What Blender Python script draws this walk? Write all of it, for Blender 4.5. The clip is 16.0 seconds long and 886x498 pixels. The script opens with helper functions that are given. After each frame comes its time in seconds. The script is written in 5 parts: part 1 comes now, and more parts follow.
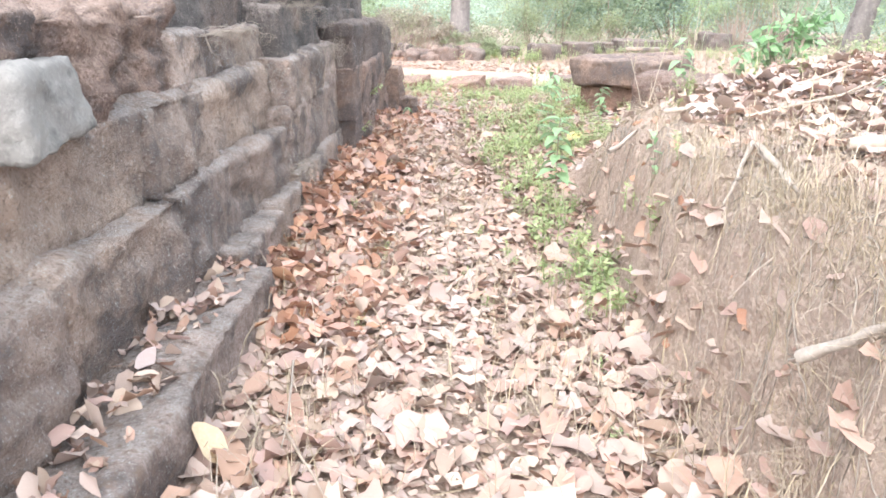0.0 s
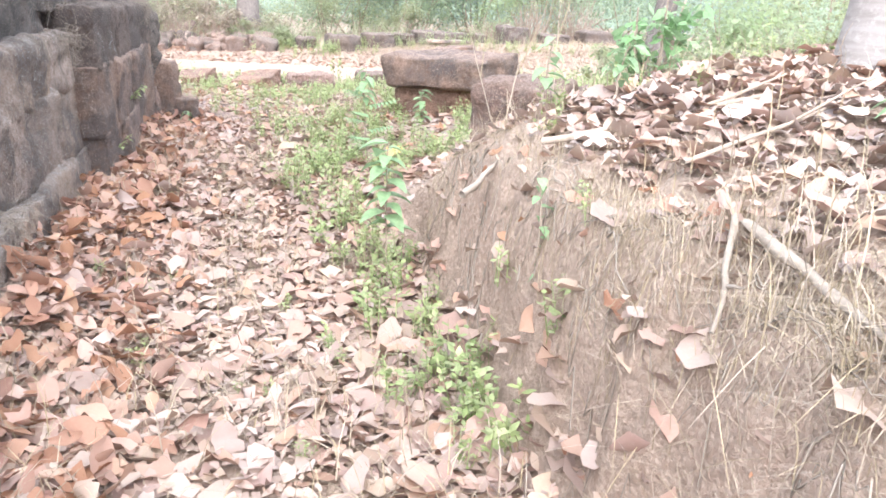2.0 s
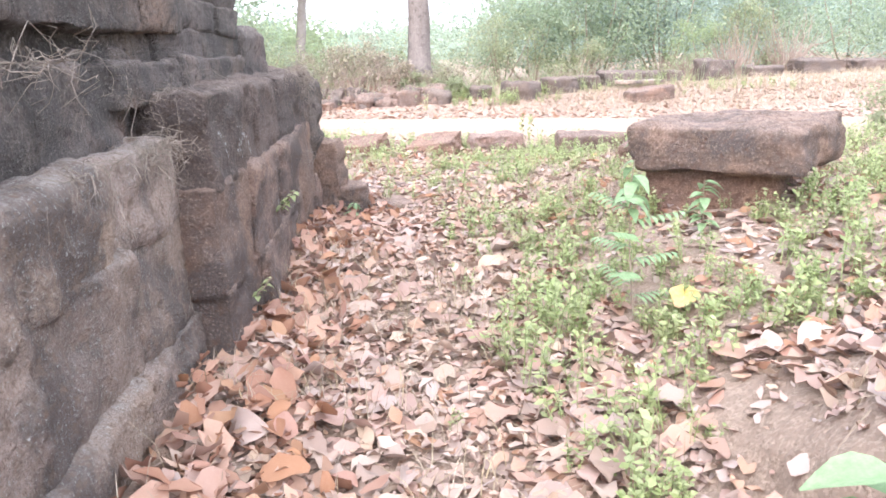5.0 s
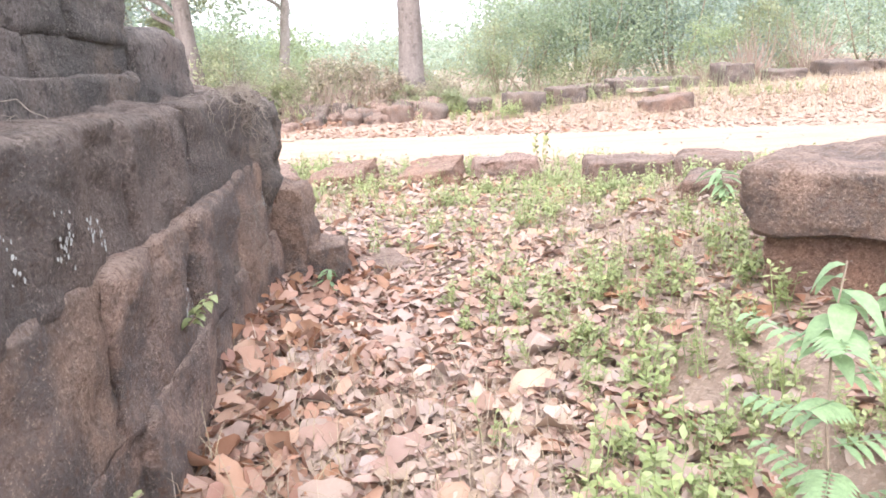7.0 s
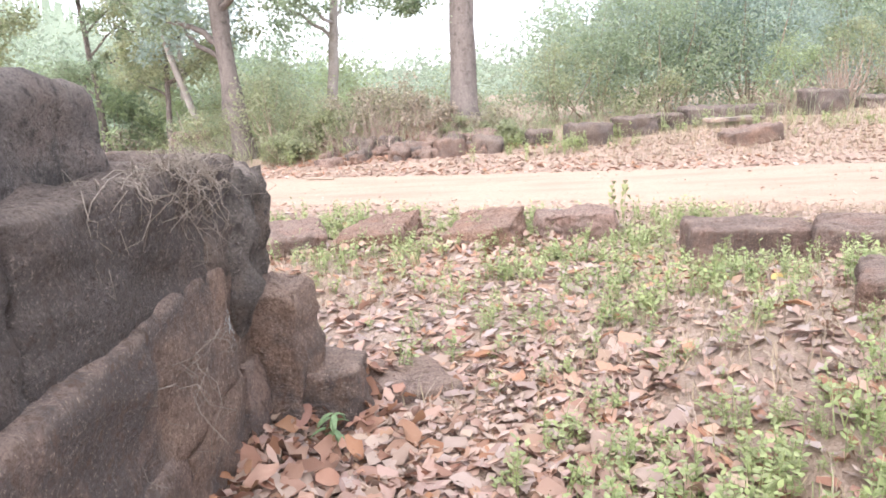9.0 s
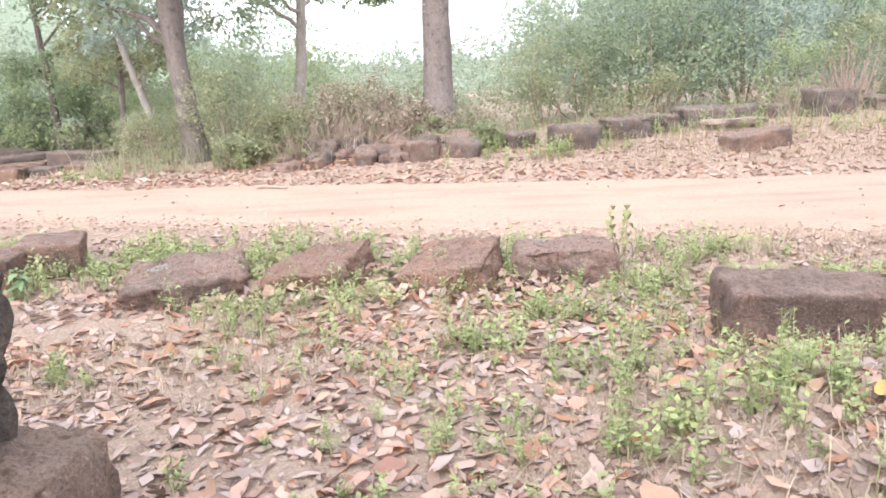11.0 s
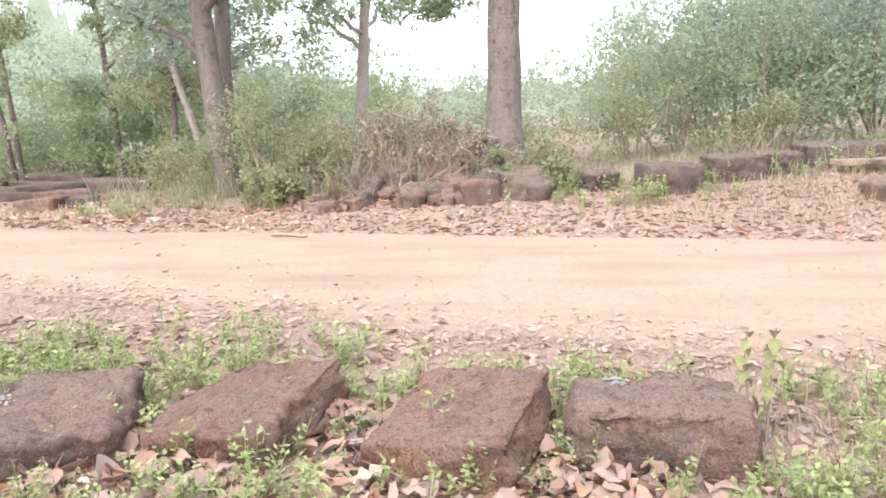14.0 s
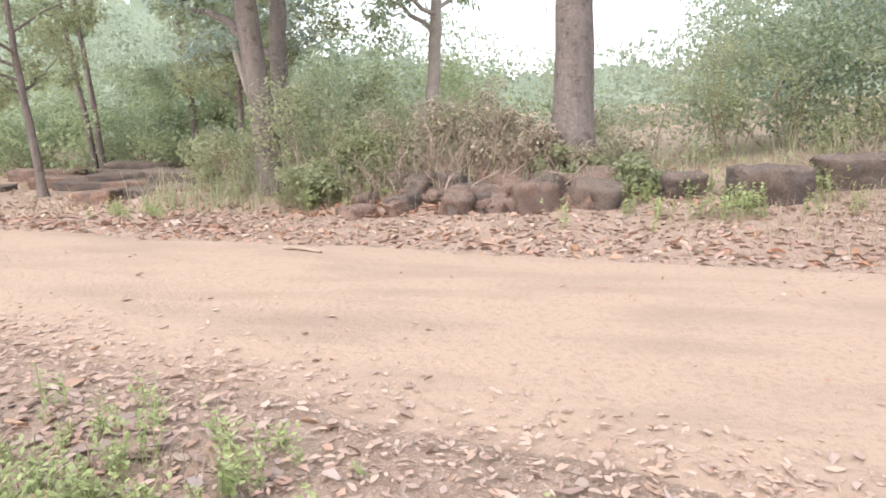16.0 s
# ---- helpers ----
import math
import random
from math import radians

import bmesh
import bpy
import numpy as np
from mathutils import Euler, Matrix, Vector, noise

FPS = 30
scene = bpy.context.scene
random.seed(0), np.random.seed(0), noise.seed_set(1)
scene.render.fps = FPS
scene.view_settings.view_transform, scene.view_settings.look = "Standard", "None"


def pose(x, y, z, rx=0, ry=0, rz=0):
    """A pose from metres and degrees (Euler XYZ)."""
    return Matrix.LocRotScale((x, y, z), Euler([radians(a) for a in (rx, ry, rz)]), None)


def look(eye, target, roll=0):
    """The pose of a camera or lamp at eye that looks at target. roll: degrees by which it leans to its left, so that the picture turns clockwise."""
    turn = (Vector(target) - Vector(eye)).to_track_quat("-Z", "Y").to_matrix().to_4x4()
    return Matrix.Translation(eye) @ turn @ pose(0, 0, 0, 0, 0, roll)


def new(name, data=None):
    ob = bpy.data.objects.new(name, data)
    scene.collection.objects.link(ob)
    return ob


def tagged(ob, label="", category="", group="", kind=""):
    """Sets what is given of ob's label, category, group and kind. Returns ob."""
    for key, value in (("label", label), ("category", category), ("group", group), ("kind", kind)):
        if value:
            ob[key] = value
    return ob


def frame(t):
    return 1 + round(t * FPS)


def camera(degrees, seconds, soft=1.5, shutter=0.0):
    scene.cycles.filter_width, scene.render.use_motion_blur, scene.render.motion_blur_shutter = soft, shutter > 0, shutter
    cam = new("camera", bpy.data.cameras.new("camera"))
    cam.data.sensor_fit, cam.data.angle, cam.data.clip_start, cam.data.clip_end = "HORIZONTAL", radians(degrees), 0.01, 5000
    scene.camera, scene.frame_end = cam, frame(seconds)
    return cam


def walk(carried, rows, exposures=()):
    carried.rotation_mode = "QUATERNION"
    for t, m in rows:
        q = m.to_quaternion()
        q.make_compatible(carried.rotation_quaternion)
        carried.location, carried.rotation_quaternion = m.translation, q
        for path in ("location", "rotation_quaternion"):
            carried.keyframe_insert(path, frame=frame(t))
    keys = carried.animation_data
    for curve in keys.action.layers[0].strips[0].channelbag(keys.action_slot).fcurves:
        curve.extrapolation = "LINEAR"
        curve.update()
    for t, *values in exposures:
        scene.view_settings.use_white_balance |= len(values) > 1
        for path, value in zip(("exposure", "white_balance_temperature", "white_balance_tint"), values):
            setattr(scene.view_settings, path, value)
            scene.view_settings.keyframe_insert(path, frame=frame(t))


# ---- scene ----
cam = camera(61.7, 16.0, soft=1.7)
METRES, EYE, TILT, LEAN, TURN = 13.8, 1.5, 0.0, 0.0, 0.0
ROWS = [
    (0.0, 0.0, 0.0, 0.0, 0.5, -17.75, -1.56),
    (0.5, -0.0028, 0.0234, 0.0033, -2.89, -17.44, -3.01),
    (1.0, 0.0004, 0.0486, 0.0003, -8.61, -17.03, -4.43),
    (1.5, 0.004, 0.0788, 0.0019, -14.83, -17.4, -4.37),
    (2.0, 0.0047, 0.105, -0.0014, -14.68, -17.9, -3.12),
    (2.5, 0.0034, 0.1407, 0.0033, -16.51, -17.99, -2.61),
    (3.0, 0.002, 0.1682, 0.0003, -15.08, -16.64, -2.54),
    (3.5, -0.0001, 0.2016, 0.0052, -10.79, -15.59, -2.26),
    (4.0, -0.0017, 0.2332, 0.0034, -4.79, -15.39, -1.3),
    (6.5, -0.0057, 0.3912, 0.0038, -2.31, -15.01, 1.39),
    (7.0, -0.0021, 0.4284, 0.0017, -3.49, -14.55, 2.07),
    (7.5, -0.0018, 0.4582, 0.0062, -1.2, -13.91, 2.31),
    (8.0, -0.0004, 0.4929, 0.0082, -0.22, -12.36, 2.4),
    (10.5, 0.0137, 0.6333, 0.0085, 1.52, -13.11, 2.84),
    (11.0, 0.0188, 0.6698, 0.0096, -0.69, -13.07, 2.15),
    (11.5, 0.0225, 0.6968, 0.0076, 1.47, -12.99, 1.43),
    (12.0, 0.0265, 0.7314, 0.0136, 3.04, -11.69, 0.24),
    (12.5, 0.0328, 0.7572, 0.0109, 6.32, -10.79, 0.29),
    (13.0, 0.04, 0.7894, 0.0111, 9.56, -10.63, 0.67),
    (13.5, 0.0424, 0.8292, 0.0089, 8.53, -10.99, 0.72),
    (14.0, 0.0463, 0.8554, 0.0087, 5.83, -10.92, 1.7),
    (14.5, 0.0567, 0.896, 0.0071, 6.83, -11.3, 2.51),
    (15.0, 0.0659, 0.9327, 0.0054, 8.64, -12.31, 1.14),
    (15.5, 0.0741, 0.9625, 0.0119, 11.15, -11.75, 0.29),
    (16.0, 0.0828, 0.9854, 0.0138, 13.53, -11.89, 1.93),
]
# soft overcast light from a hazy white sky
EXPOSURE = [(0.0, 2.19, 5830, 9), (4.0, 2.16, 5760, 14), (6.5, 2.16, 6090, 16), (8.0, 1.94, 6130, 16), (10.5, 1.71, 6130, 15), (13.0, 1.63, 6230, 15), (14.5, 1.56, 6330, 15), (16.0, 1.36, 6370, 14)]
walk(cam, [(t, pose(0, 0, EYE, TILT, LEAN, TURN) @ pose(METRES * x, METRES * y, METRES * z, 90 + pitch, roll, yaw)) for t, x, y, z, yaw, pitch, roll in ROWS], EXPOSURE)

world = bpy.data.worlds.new("sky")
scene.world = world
world.use_nodes = True
wn = world.node_tree
sky = wn.nodes.new("ShaderNodeTexSky")
sky.sky_type, sky.sun_disc = "NISHITA", False
sky.sun_elevation, sky.sun_rotation = radians(42), radians(201)
sky.air_density, sky.dust_density, sky.ozone_density = 1.0, 2.0, 1.0
haze = wn.nodes.new("ShaderNodeMix")
haze.data_type = "RGBA"
haze.inputs[0].default_value = 0.75
haze.inputs[7].default_value = (5.6, 5.7, 5.8, 1)
wn.links.new(sky.outputs[0], haze.inputs[6])
wn.links.new(haze.outputs[2], wn.nodes["Background"].inputs[0])
wn.nodes["Background"].inputs[1].default_value = 0.15
sun = new("sun", bpy.data.lights.new("sun", "SUN"))
sun.data.energy, sun.data.angle, sun.data.color = 1.5, radians(80), (1.0, 0.93, 0.84)
sun.matrix_world = look((0, 0, 30), (12.0, 31.0, 0))

from mathutils.bvhtree import BVHTree

rng = np.random.default_rng(7)


# ---------------------------------------------------------------- materials
def mat(name, base, rough=0.85, second=None, third=None, scale=6.0, fine=60.0, bump=0.4, depth=0.01, island=0.0, obj=0.0, trans=0.0, contrast=(0.35, 0.65), gloss=0.3, pits=0.0, lichen=None, relief=0.0, tones=None, stretch=None, crumbs=0.0, grain=0.0, top_tone=None):
    """A procedural surface: base colour broken by a broad and a fine noise, with relief."""
    m = bpy.data.materials.new(name)
    m.use_nodes = True
    nt = m.node_tree
    n, l = nt.nodes, nt.links
    b = n["Principled BSDF"]
    b.inputs["Roughness"].default_value = rough
    b.inputs["Specular IOR Level"].default_value = gloss
    co = n.new("ShaderNodeTexCoord")
    geo = n.new("ShaderNodeNewGeometry")
    broad = n.new("ShaderNodeTexNoise")
    broad.inputs["Scale"].default_value, broad.inputs["Detail"].default_value = scale, 5
    if stretch:
        pull = n.new("ShaderNodeVectorMath")
        pull.operation = "MULTIPLY"
        pull.inputs[1].default_value = stretch
        l.new(geo.outputs["Position"], pull.inputs[0])
        l.new(pull.outputs[0], broad.inputs["Vector"])
    else:
        l.new(geo.outputs["Position"], broad.inputs["Vector"])
    small = n.new("ShaderNodeTexNoise")
    small.inputs["Scale"].default_value, small.inputs["Detail"].default_value = fine, 6
    small.inputs["Roughness"].default_value = 0.7
    l.new(geo.outputs["Position"], small.inputs["Vector"])

    def ramp(src, a, z):
        r = n.new("ShaderNodeMapRange")
        r.inputs[1].default_value, r.inputs[2].default_value = a, z
        l.new(src, r.inputs[0])
        return r.outputs[0]

    def mixed(f, a, z):
        x = n.new("ShaderNodeMix")
        x.data_type = "RGBA"
        for slot, v in ((0, f), (6, a), (7, z)):
            if hasattr(v, "is_linked"):
                l.new(v, x.inputs[slot])
            else:
                x.inputs[slot].default_value = v if slot == 0 else (*v, 1)
        return x.outputs[2]

    second = second or tuple(c * 0.7 for c in base)
    colour = mixed(ramp(broad.outputs[0], *contrast), base, second)
    if third:
        colour = mixed(ramp(small.outputs[0], 0.5, 0.72), colour, third)
    else:
        colour = mixed(ramp(small.outputs[0], 0.35, 0.75), colour, tuple(c * 0.6 for c in base))
    if crumbs:
        bits = n.new("ShaderNodeTexVoronoi")
        bits.inputs["Scale"].default_value, bits.inputs["Randomness"].default_value = crumbs, 1.0
        l.new(geo.outputs["Position"], bits.inputs["Vector"])
        grey = n.new("ShaderNodeSeparateColor")
        l.new(bits.outputs["Color"], grey.inputs[0])
        colour = mixed(ramp(grey.outputs[0], 0.55, 0.75), colour, tuple(c * 0.84 for c in base))
        colour = mixed(ramp(grey.outputs[1], 0.62, 0.8), colour, tuple(min(c * 1.1, 0.6) for c in base))
    spread = max(island, obj)
    if tones:
        pick = geo.outputs["Random Per Island"] if island else n.new("ShaderNodeObjectInfo").outputs["Random"]
        cr = n.new("ShaderNodeValToRGB")
        cr.color_ramp.interpolation = "CONSTANT"
        for k, tone in enumerate(tones):
            e = cr.color_ramp.elements[k] if k < 2 else cr.color_ramp.elements.new(k / len(tones))
            e.position, e.color = k / len(tones), (*tone, 1)
        l.new(pick, cr.inputs[0])
        colour = mixed(0.72, colour, cr.outputs[0])
    if spread:
        if island:
            r = geo.outputs["Random Per Island"]
        else:
            r = n.new("ShaderNodeObjectInfo").outputs["Random"]
        h = n.new("ShaderNodeHueSaturation")
        l.new(colour, h.inputs["Color"])
        v = n.new("ShaderNodeMapRange")
        v.inputs[3].default_value, v.inputs[4].default_value = 1 - spread, 1 + spread
        l.new(r, v.inputs[0])
        l.new(v.outputs[0], h.inputs["Value"])
        w = n.new("ShaderNodeMath")
        w.operation = "MULTIPLY"
        w.inputs[1].default_value = 7.31
        l.new(r, w.inputs[0])
        fr = n.new("ShaderNodeMath")
        fr.operation = "FRACT"
        l.new(w.outputs[0], fr.inputs[0])
        sv = n.new("ShaderNodeMapRange")
        sv.inputs[3].default_value, sv.inputs[4].default_value = 1 - spread * 0.9, 1 + spread * 0.4
        l.new(fr.outputs[0], sv.inputs[0])
        l.new(sv.outputs[0], h.inputs["Saturation"])
        hv = n.new("ShaderNodeMapRange")
        hv.inputs[3].default_value, hv.inputs[4].default_value = 0.5 - spread * 0.04, 0.5 + spread * 0.04
        l.new(fr.outputs[0], hv.inputs[0])
        l.new(hv.outputs[0], h.inputs["Hue"])
        colour = h.outputs[0]
    if lichen:
        patch = n.new("ShaderNodeTexNoise")
        patch.inputs["Scale"].default_value, patch.inputs["Detail"].default_value, patch.inputs["Roughness"].default_value = 1.7, 8, 0.72
        l.new(geo.outputs["Position"], patch.inputs["Vector"])
        colour = mixed(ramp(patch.outputs[0], 0.44, 0.57), colour, lichen)
        speck = n.new("ShaderNodeTexNoise")
        speck.inputs["Scale"].default_value, speck.inputs["Detail"].default_value = 11, 9
        speck.inputs["Roughness"].default_value = 0.8
        l.new(geo.outputs["Position"], speck.inputs["Vector"])
        colour = mixed(ramp(speck.outputs[0], 0.64, 0.69), colour, (0.42, 0.39, 0.36))
    # Faces turned upward take top_tone, broken up by noise.
    if top_tone:
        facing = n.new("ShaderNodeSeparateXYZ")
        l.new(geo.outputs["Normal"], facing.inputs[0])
        top_noise = n.new("ShaderNodeTexNoise")
        top_noise.inputs["Scale"].default_value, top_noise.inputs["Detail"].default_value, top_noise.inputs["Roughness"].default_value = 7, 8, 0.75
        l.new(geo.outputs["Position"], top_noise.inputs["Vector"])
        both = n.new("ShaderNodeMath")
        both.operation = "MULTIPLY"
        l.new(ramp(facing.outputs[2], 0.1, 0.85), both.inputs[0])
        l.new(ramp(top_noise.outputs[0], 0.38, 0.62), both.inputs[1])
        colour = mixed(both.outputs[0], colour, top_tone)
    pores = None
    if grain:
        pores = n.new("ShaderNodeTexNoise")
        pores.inputs["Scale"].default_value, pores.inputs["Detail"].default_value, pores.inputs["Roughness"].default_value = grain, 4, 0.85
        l.new(geo.outputs["Position"], pores.inputs["Vector"])
        # Low pores are darkened in the colour as well as bumped.
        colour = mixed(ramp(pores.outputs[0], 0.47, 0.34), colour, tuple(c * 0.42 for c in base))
        colour = mixed(ramp(pores.outputs[0], 0.56, 0.70), colour, tuple(min(c * 1.6 + 0.06, 0.55) for c in base))
    l.new(colour, b.inputs["Base Color"])
    height = small.outputs[0]
    if pores:
        deep = n.new("ShaderNodeMath")
        deep.operation = "MULTIPLY_ADD"
        l.new(pores.outputs[0], deep.inputs[0])
        deep.inputs[1].default_value = 0.9
        l.new(small.outputs[0], deep.inputs[2])
        height = deep.outputs[0]
    if pits:
        cells = n.new("ShaderNodeTexVoronoi")
        cells.inputs["Scale"].default_value = pits
        l.new(geo.outputs["Position"], cells.inputs["Vector"])
        add = n.new("ShaderNodeMath")
        add.operation = "MULTIPLY_ADD"
        l.new(ramp(cells.outputs["Distance"], 0.0, 0.45), add.inputs[0])
        add.inputs[1].default_value = 0.35
        l.new(height, add.inputs[2])
        height = add.outputs[0]
    if relief:
        mid = n.new("ShaderNodeTexNoise")
        mid.inputs["Scale"].default_value, mid.inputs["Detail"].default_value, mid.inputs["Roughness"].default_value = relief, 7, 0.65
        l.new(geo.outputs["Position"], mid.inputs["Vector"])
        grow = n.new("ShaderNodeMath")
        grow.operation = "MULTIPLY_ADD"
        l.new(mid.outputs[0], grow.inputs[0])
        grow.inputs[1].default_value = 0.8
        l.new(height, grow.inputs[2])
        height = grow.outputs[0]
        # Hollows of the relief also get a darker colour.
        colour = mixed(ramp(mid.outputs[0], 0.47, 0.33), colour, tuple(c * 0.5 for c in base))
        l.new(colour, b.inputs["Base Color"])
    if bump:
        bp = n.new("ShaderNodeBump")
        bp.inputs["Strength"].default_value, bp.inputs["Distance"].default_value = bump, depth
        l.new(height, bp.inputs["Height"])
        l.new(bp.outputs[0], b.inputs["Normal"])
    if trans:
        t = n.new("ShaderNodeBsdfTranslucent")
        l.new(colour, t.inputs[0])
        mx = n.new("ShaderNodeMixShader")
        mx.inputs[0].default_value = trans
        l.new(b.outputs[0], mx.inputs[1])
        l.new(t.outputs[0], mx.inputs[2])
        l.new(mx.outputs[0], n["Material Output"].inputs[0])
    return m


EARTH = mat("dry_earth", (0.44, 0.335, 0.265), 0.95, (0.38, 0.275, 0.21), (0.34, 0.245, 0.19), 1.6, 26, 1.0, 0.05, contrast=(0.3, 0.7), crumbs=75)
ROAD = mat("sandy_road", (0.418, 0.312, 0.237), 0.95, (0.326, 0.245, 0.187), (0.312, 0.232, 0.179), 1.3, 16, 0.9, 0.03, contrast=(0.45, 0.72), stretch=(0.4, 1.3, 1))
LATERITE = mat("laterite", (0.49, 0.36, 0.28), 0.95, (0.36, 0.27, 0.225), (0.46, 0.36, 0.295), 2.4, 38, 1.0, 0.024, obj=0.16, pits=48, relief=21, lichen=(0.155, 0.127, 0.115), grain=78, top_tone=(0.40, 0.345, 0.31))
LATERITE_DARK = mat("laterite_black_lichen", (0.184, 0.152, 0.136), 0.95, (0.309, 0.211, 0.161), (0.266, 0.221, 0.194), 2.2, 36, 1.0, 0.024, obj=0.15, pits=42, relief=21, contrast=(0.45, 0.75), lichen=(0.115, 0.102, 0.094), grain=78, top_tone=(0.320, 0.264, 0.230))
LATERITE_RED = mat("laterite_reddish", (0.345, 0.201, 0.146), 0.95, (0.251, 0.153, 0.115), (0.432, 0.275, 0.201), 3.5, 42, 1.0, 0.024, obj=0.2, pits=45, relief=21, lichen=(0.233, 0.153, 0.123), grain=78, top_tone=(0.36, 0.255, 0.20))
LATERITE_BROWN = mat("laterite_brown", (0.298, 0.185, 0.139), 0.95, (0.216, 0.143, 0.113), (0.386, 0.249, 0.186), 3.2, 40, 1.0, 0.024, obj=0.15, pits=46, relief=21, lichen=(0.163, 0.122, 0.105), grain=78, top_tone=(0.335, 0.255, 0.213))
LATERITE_STAINED = mat("laterite_stained", (0.341, 0.224, 0.168), 0.95, (0.218, 0.155, 0.129), (0.413, 0.283, 0.216), 2.6, 40, 1.0, 0.024, obj=0.12, pits=46, relief=21, contrast=(0.38, 0.6), lichen=(0.140, 0.115, 0.107), grain=78, top_tone=(0.402, 0.294, 0.238))
# Darker laterite copy with shade put into its base colour.
LATERITE_SHADED = mat("laterite_shaded_brown", (0.215, 0.158, 0.13), 0.95, (0.15, 0.115, 0.10), (0.27, 0.205, 0.172), 2.6, 40, 1.0, 0.024, obj=0.15, pits=46, relief=21, lichen=(0.13, 0.108, 0.10), grain=78, top_tone=(0.27, 0.215, 0.18))
GRANITE = mat("pale_stone", (0.245, 0.228, 0.205), 0.9, (0.201, 0.184, 0.167), (0.291, 0.271, 0.246), 6, 60, 0.7, 0.015, relief=9)
LEAF_DRY = mat("dry_leaf", (0.423, 0.296, 0.235), 0.75, (0.376, 0.240, 0.183), (0.470, 0.371, 0.310), 9, 90, 0.3, 0.004, island=0.22, trans=0.12, tones=((0.418, 0.300, 0.237), (0.403, 0.252, 0.192), (0.431, 0.332, 0.267), (0.414, 0.261, 0.192), (0.396, 0.310, 0.265), (0.385, 0.245, 0.188), (0.440, 0.347, 0.274)))
LEAF_RED = mat("rusty_leaf", (0.41, 0.235, 0.16), 0.7, (0.34, 0.175, 0.115), (0.45, 0.295, 0.215), 9, 90, 0.3, 0.004, island=0.2, trans=0.15, tones=((0.41, 0.23, 0.15), (0.33, 0.165, 0.105), (0.45, 0.275, 0.19), (0.37, 0.195, 0.125), (0.43, 0.295, 0.225)))
LEAF_DRY_ONE = mat("dry_leaf_single", (0.423, 0.296, 0.235), 0.75, (0.376, 0.240, 0.183), (0.470, 0.371, 0.310), 9, 90, 0.3, 0.004, obj=0.22, trans=0.12, tones=((0.418, 0.300, 0.237), (0.403, 0.252, 0.192), (0.431, 0.332, 0.267), (0.414, 0.261, 0.192), (0.396, 0.310, 0.265), (0.385, 0.245, 0.188), (0.440, 0.347, 0.274)))
LEAF_GREY = mat("weathered_leaf", (0.399, 0.309, 0.266), 0.8, (0.332, 0.242, 0.199), (0.418, 0.337, 0.290), 9, 90, 0.3, 0.004, island=0.25, trans=0.1, tones=((0.384, 0.288, 0.244), (0.346, 0.231, 0.184), (0.391, 0.314, 0.273), (0.382, 0.249, 0.191), (0.370, 0.294, 0.261), (0.408, 0.268, 0.203)))
LEAF_GOLD = mat("golden_leaf", (0.66, 0.47, 0.13), 0.7, (0.50, 0.30, 0.17), (0.68, 0.54, 0.25), 7, 60, 0.2, 0.003, trans=0.15)
LEAF_PALE = mat("crumbled_leaf", (0.472, 0.354, 0.293), 0.8, (0.420, 0.304, 0.244), (0.523, 0.419, 0.351), 9, 90, 0.2, 0.003, island=0.15, trans=0.15, tones=((0.451, 0.340, 0.278), (0.425, 0.302, 0.241), (0.457, 0.357, 0.298), (0.443, 0.313, 0.244)))
LEAF_YELLOW = mat("yellow_leaf", (0.60, 0.48, 0.32), 0.7, (0.55, 0.41, 0.25), (0.62, 0.53, 0.39), 12, 80, 0.2, 0.003, trans=0.15)
WEED = mat("weed_leaf", (0.370, 0.441, 0.195), 0.7, (0.441, 0.472, 0.226), None, 2.0, 30, 0, 0, island=0.18, trans=0.3)
SAPLING = mat("sapling_leaf", (0.27, 0.42, 0.20), 0.5, (0.31, 0.46, 0.22), None, 5.0, 40, 0.1, 0.003, island=0.2, trans=0.35)
OLIVE = mat("olive_leaf", (0.29, 0.32, 0.12), 0.6, (0.34, 0.34, 0.15), None, 6.0, 40, 0.1, 0.003, island=0.2, trans=0.25)
STRAW = mat("dry_straw", (0.49, 0.395, 0.28), 0.85, (0.39, 0.30, 0.205), None, 3.0, 40, 0, 0, island=0.3, trans=0.1)
TWIG = mat("dead_twig", (0.42, 0.34, 0.27), 0.9, (0.34, 0.26, 0.20), None, 5.0, 60, 0.4, 0.004)
ROOT = mat("pale_root", (0.387, 0.327, 0.271), 0.9, (0.301, 0.245, 0.198), None, 8.0, 60, 0.3, 0.003)
DRY_WOOD = mat("dry_pinkish_wood", (0.44, 0.34, 0.285), 0.9, (0.34, 0.25, 0.205), None, 4.0, 40, 0.3, 0.004)
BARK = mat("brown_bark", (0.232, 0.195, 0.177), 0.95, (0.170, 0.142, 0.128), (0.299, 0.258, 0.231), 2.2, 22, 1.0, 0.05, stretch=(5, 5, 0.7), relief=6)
BARK_SMOOTH = mat("smooth_grey_bark", (0.27, 0.245, 0.23), 0.9, (0.21, 0.185, 0.17), (0.32, 0.295, 0.275), 4.0, 30, 0.5, 0.015, stretch=(1, 1, 9))
BARK_PALE = mat("pale_bark", (0.34, 0.305, 0.28), 0.9, (0.26, 0.225, 0.20), (0.42, 0.385, 0.355), 3.0, 26, 0.6, 0.02)
# Tree and shrub leaf colours are paled to stand in for haze.
FOLIAGE = mat("tree_leaf", (0.40, 0.48, 0.32), 0.65, (0.46, 0.53, 0.36), None, 0.25, 3, 0, 0, island=0.18, trans=0.64)
FOLIAGE_HAZED = mat("hazed_far_leaf", (0.42, 0.50, 0.37), 0.8, (0.47, 0.54, 0.41), None, 0.2, 2, 0, 0, island=0.15, trans=0.6)
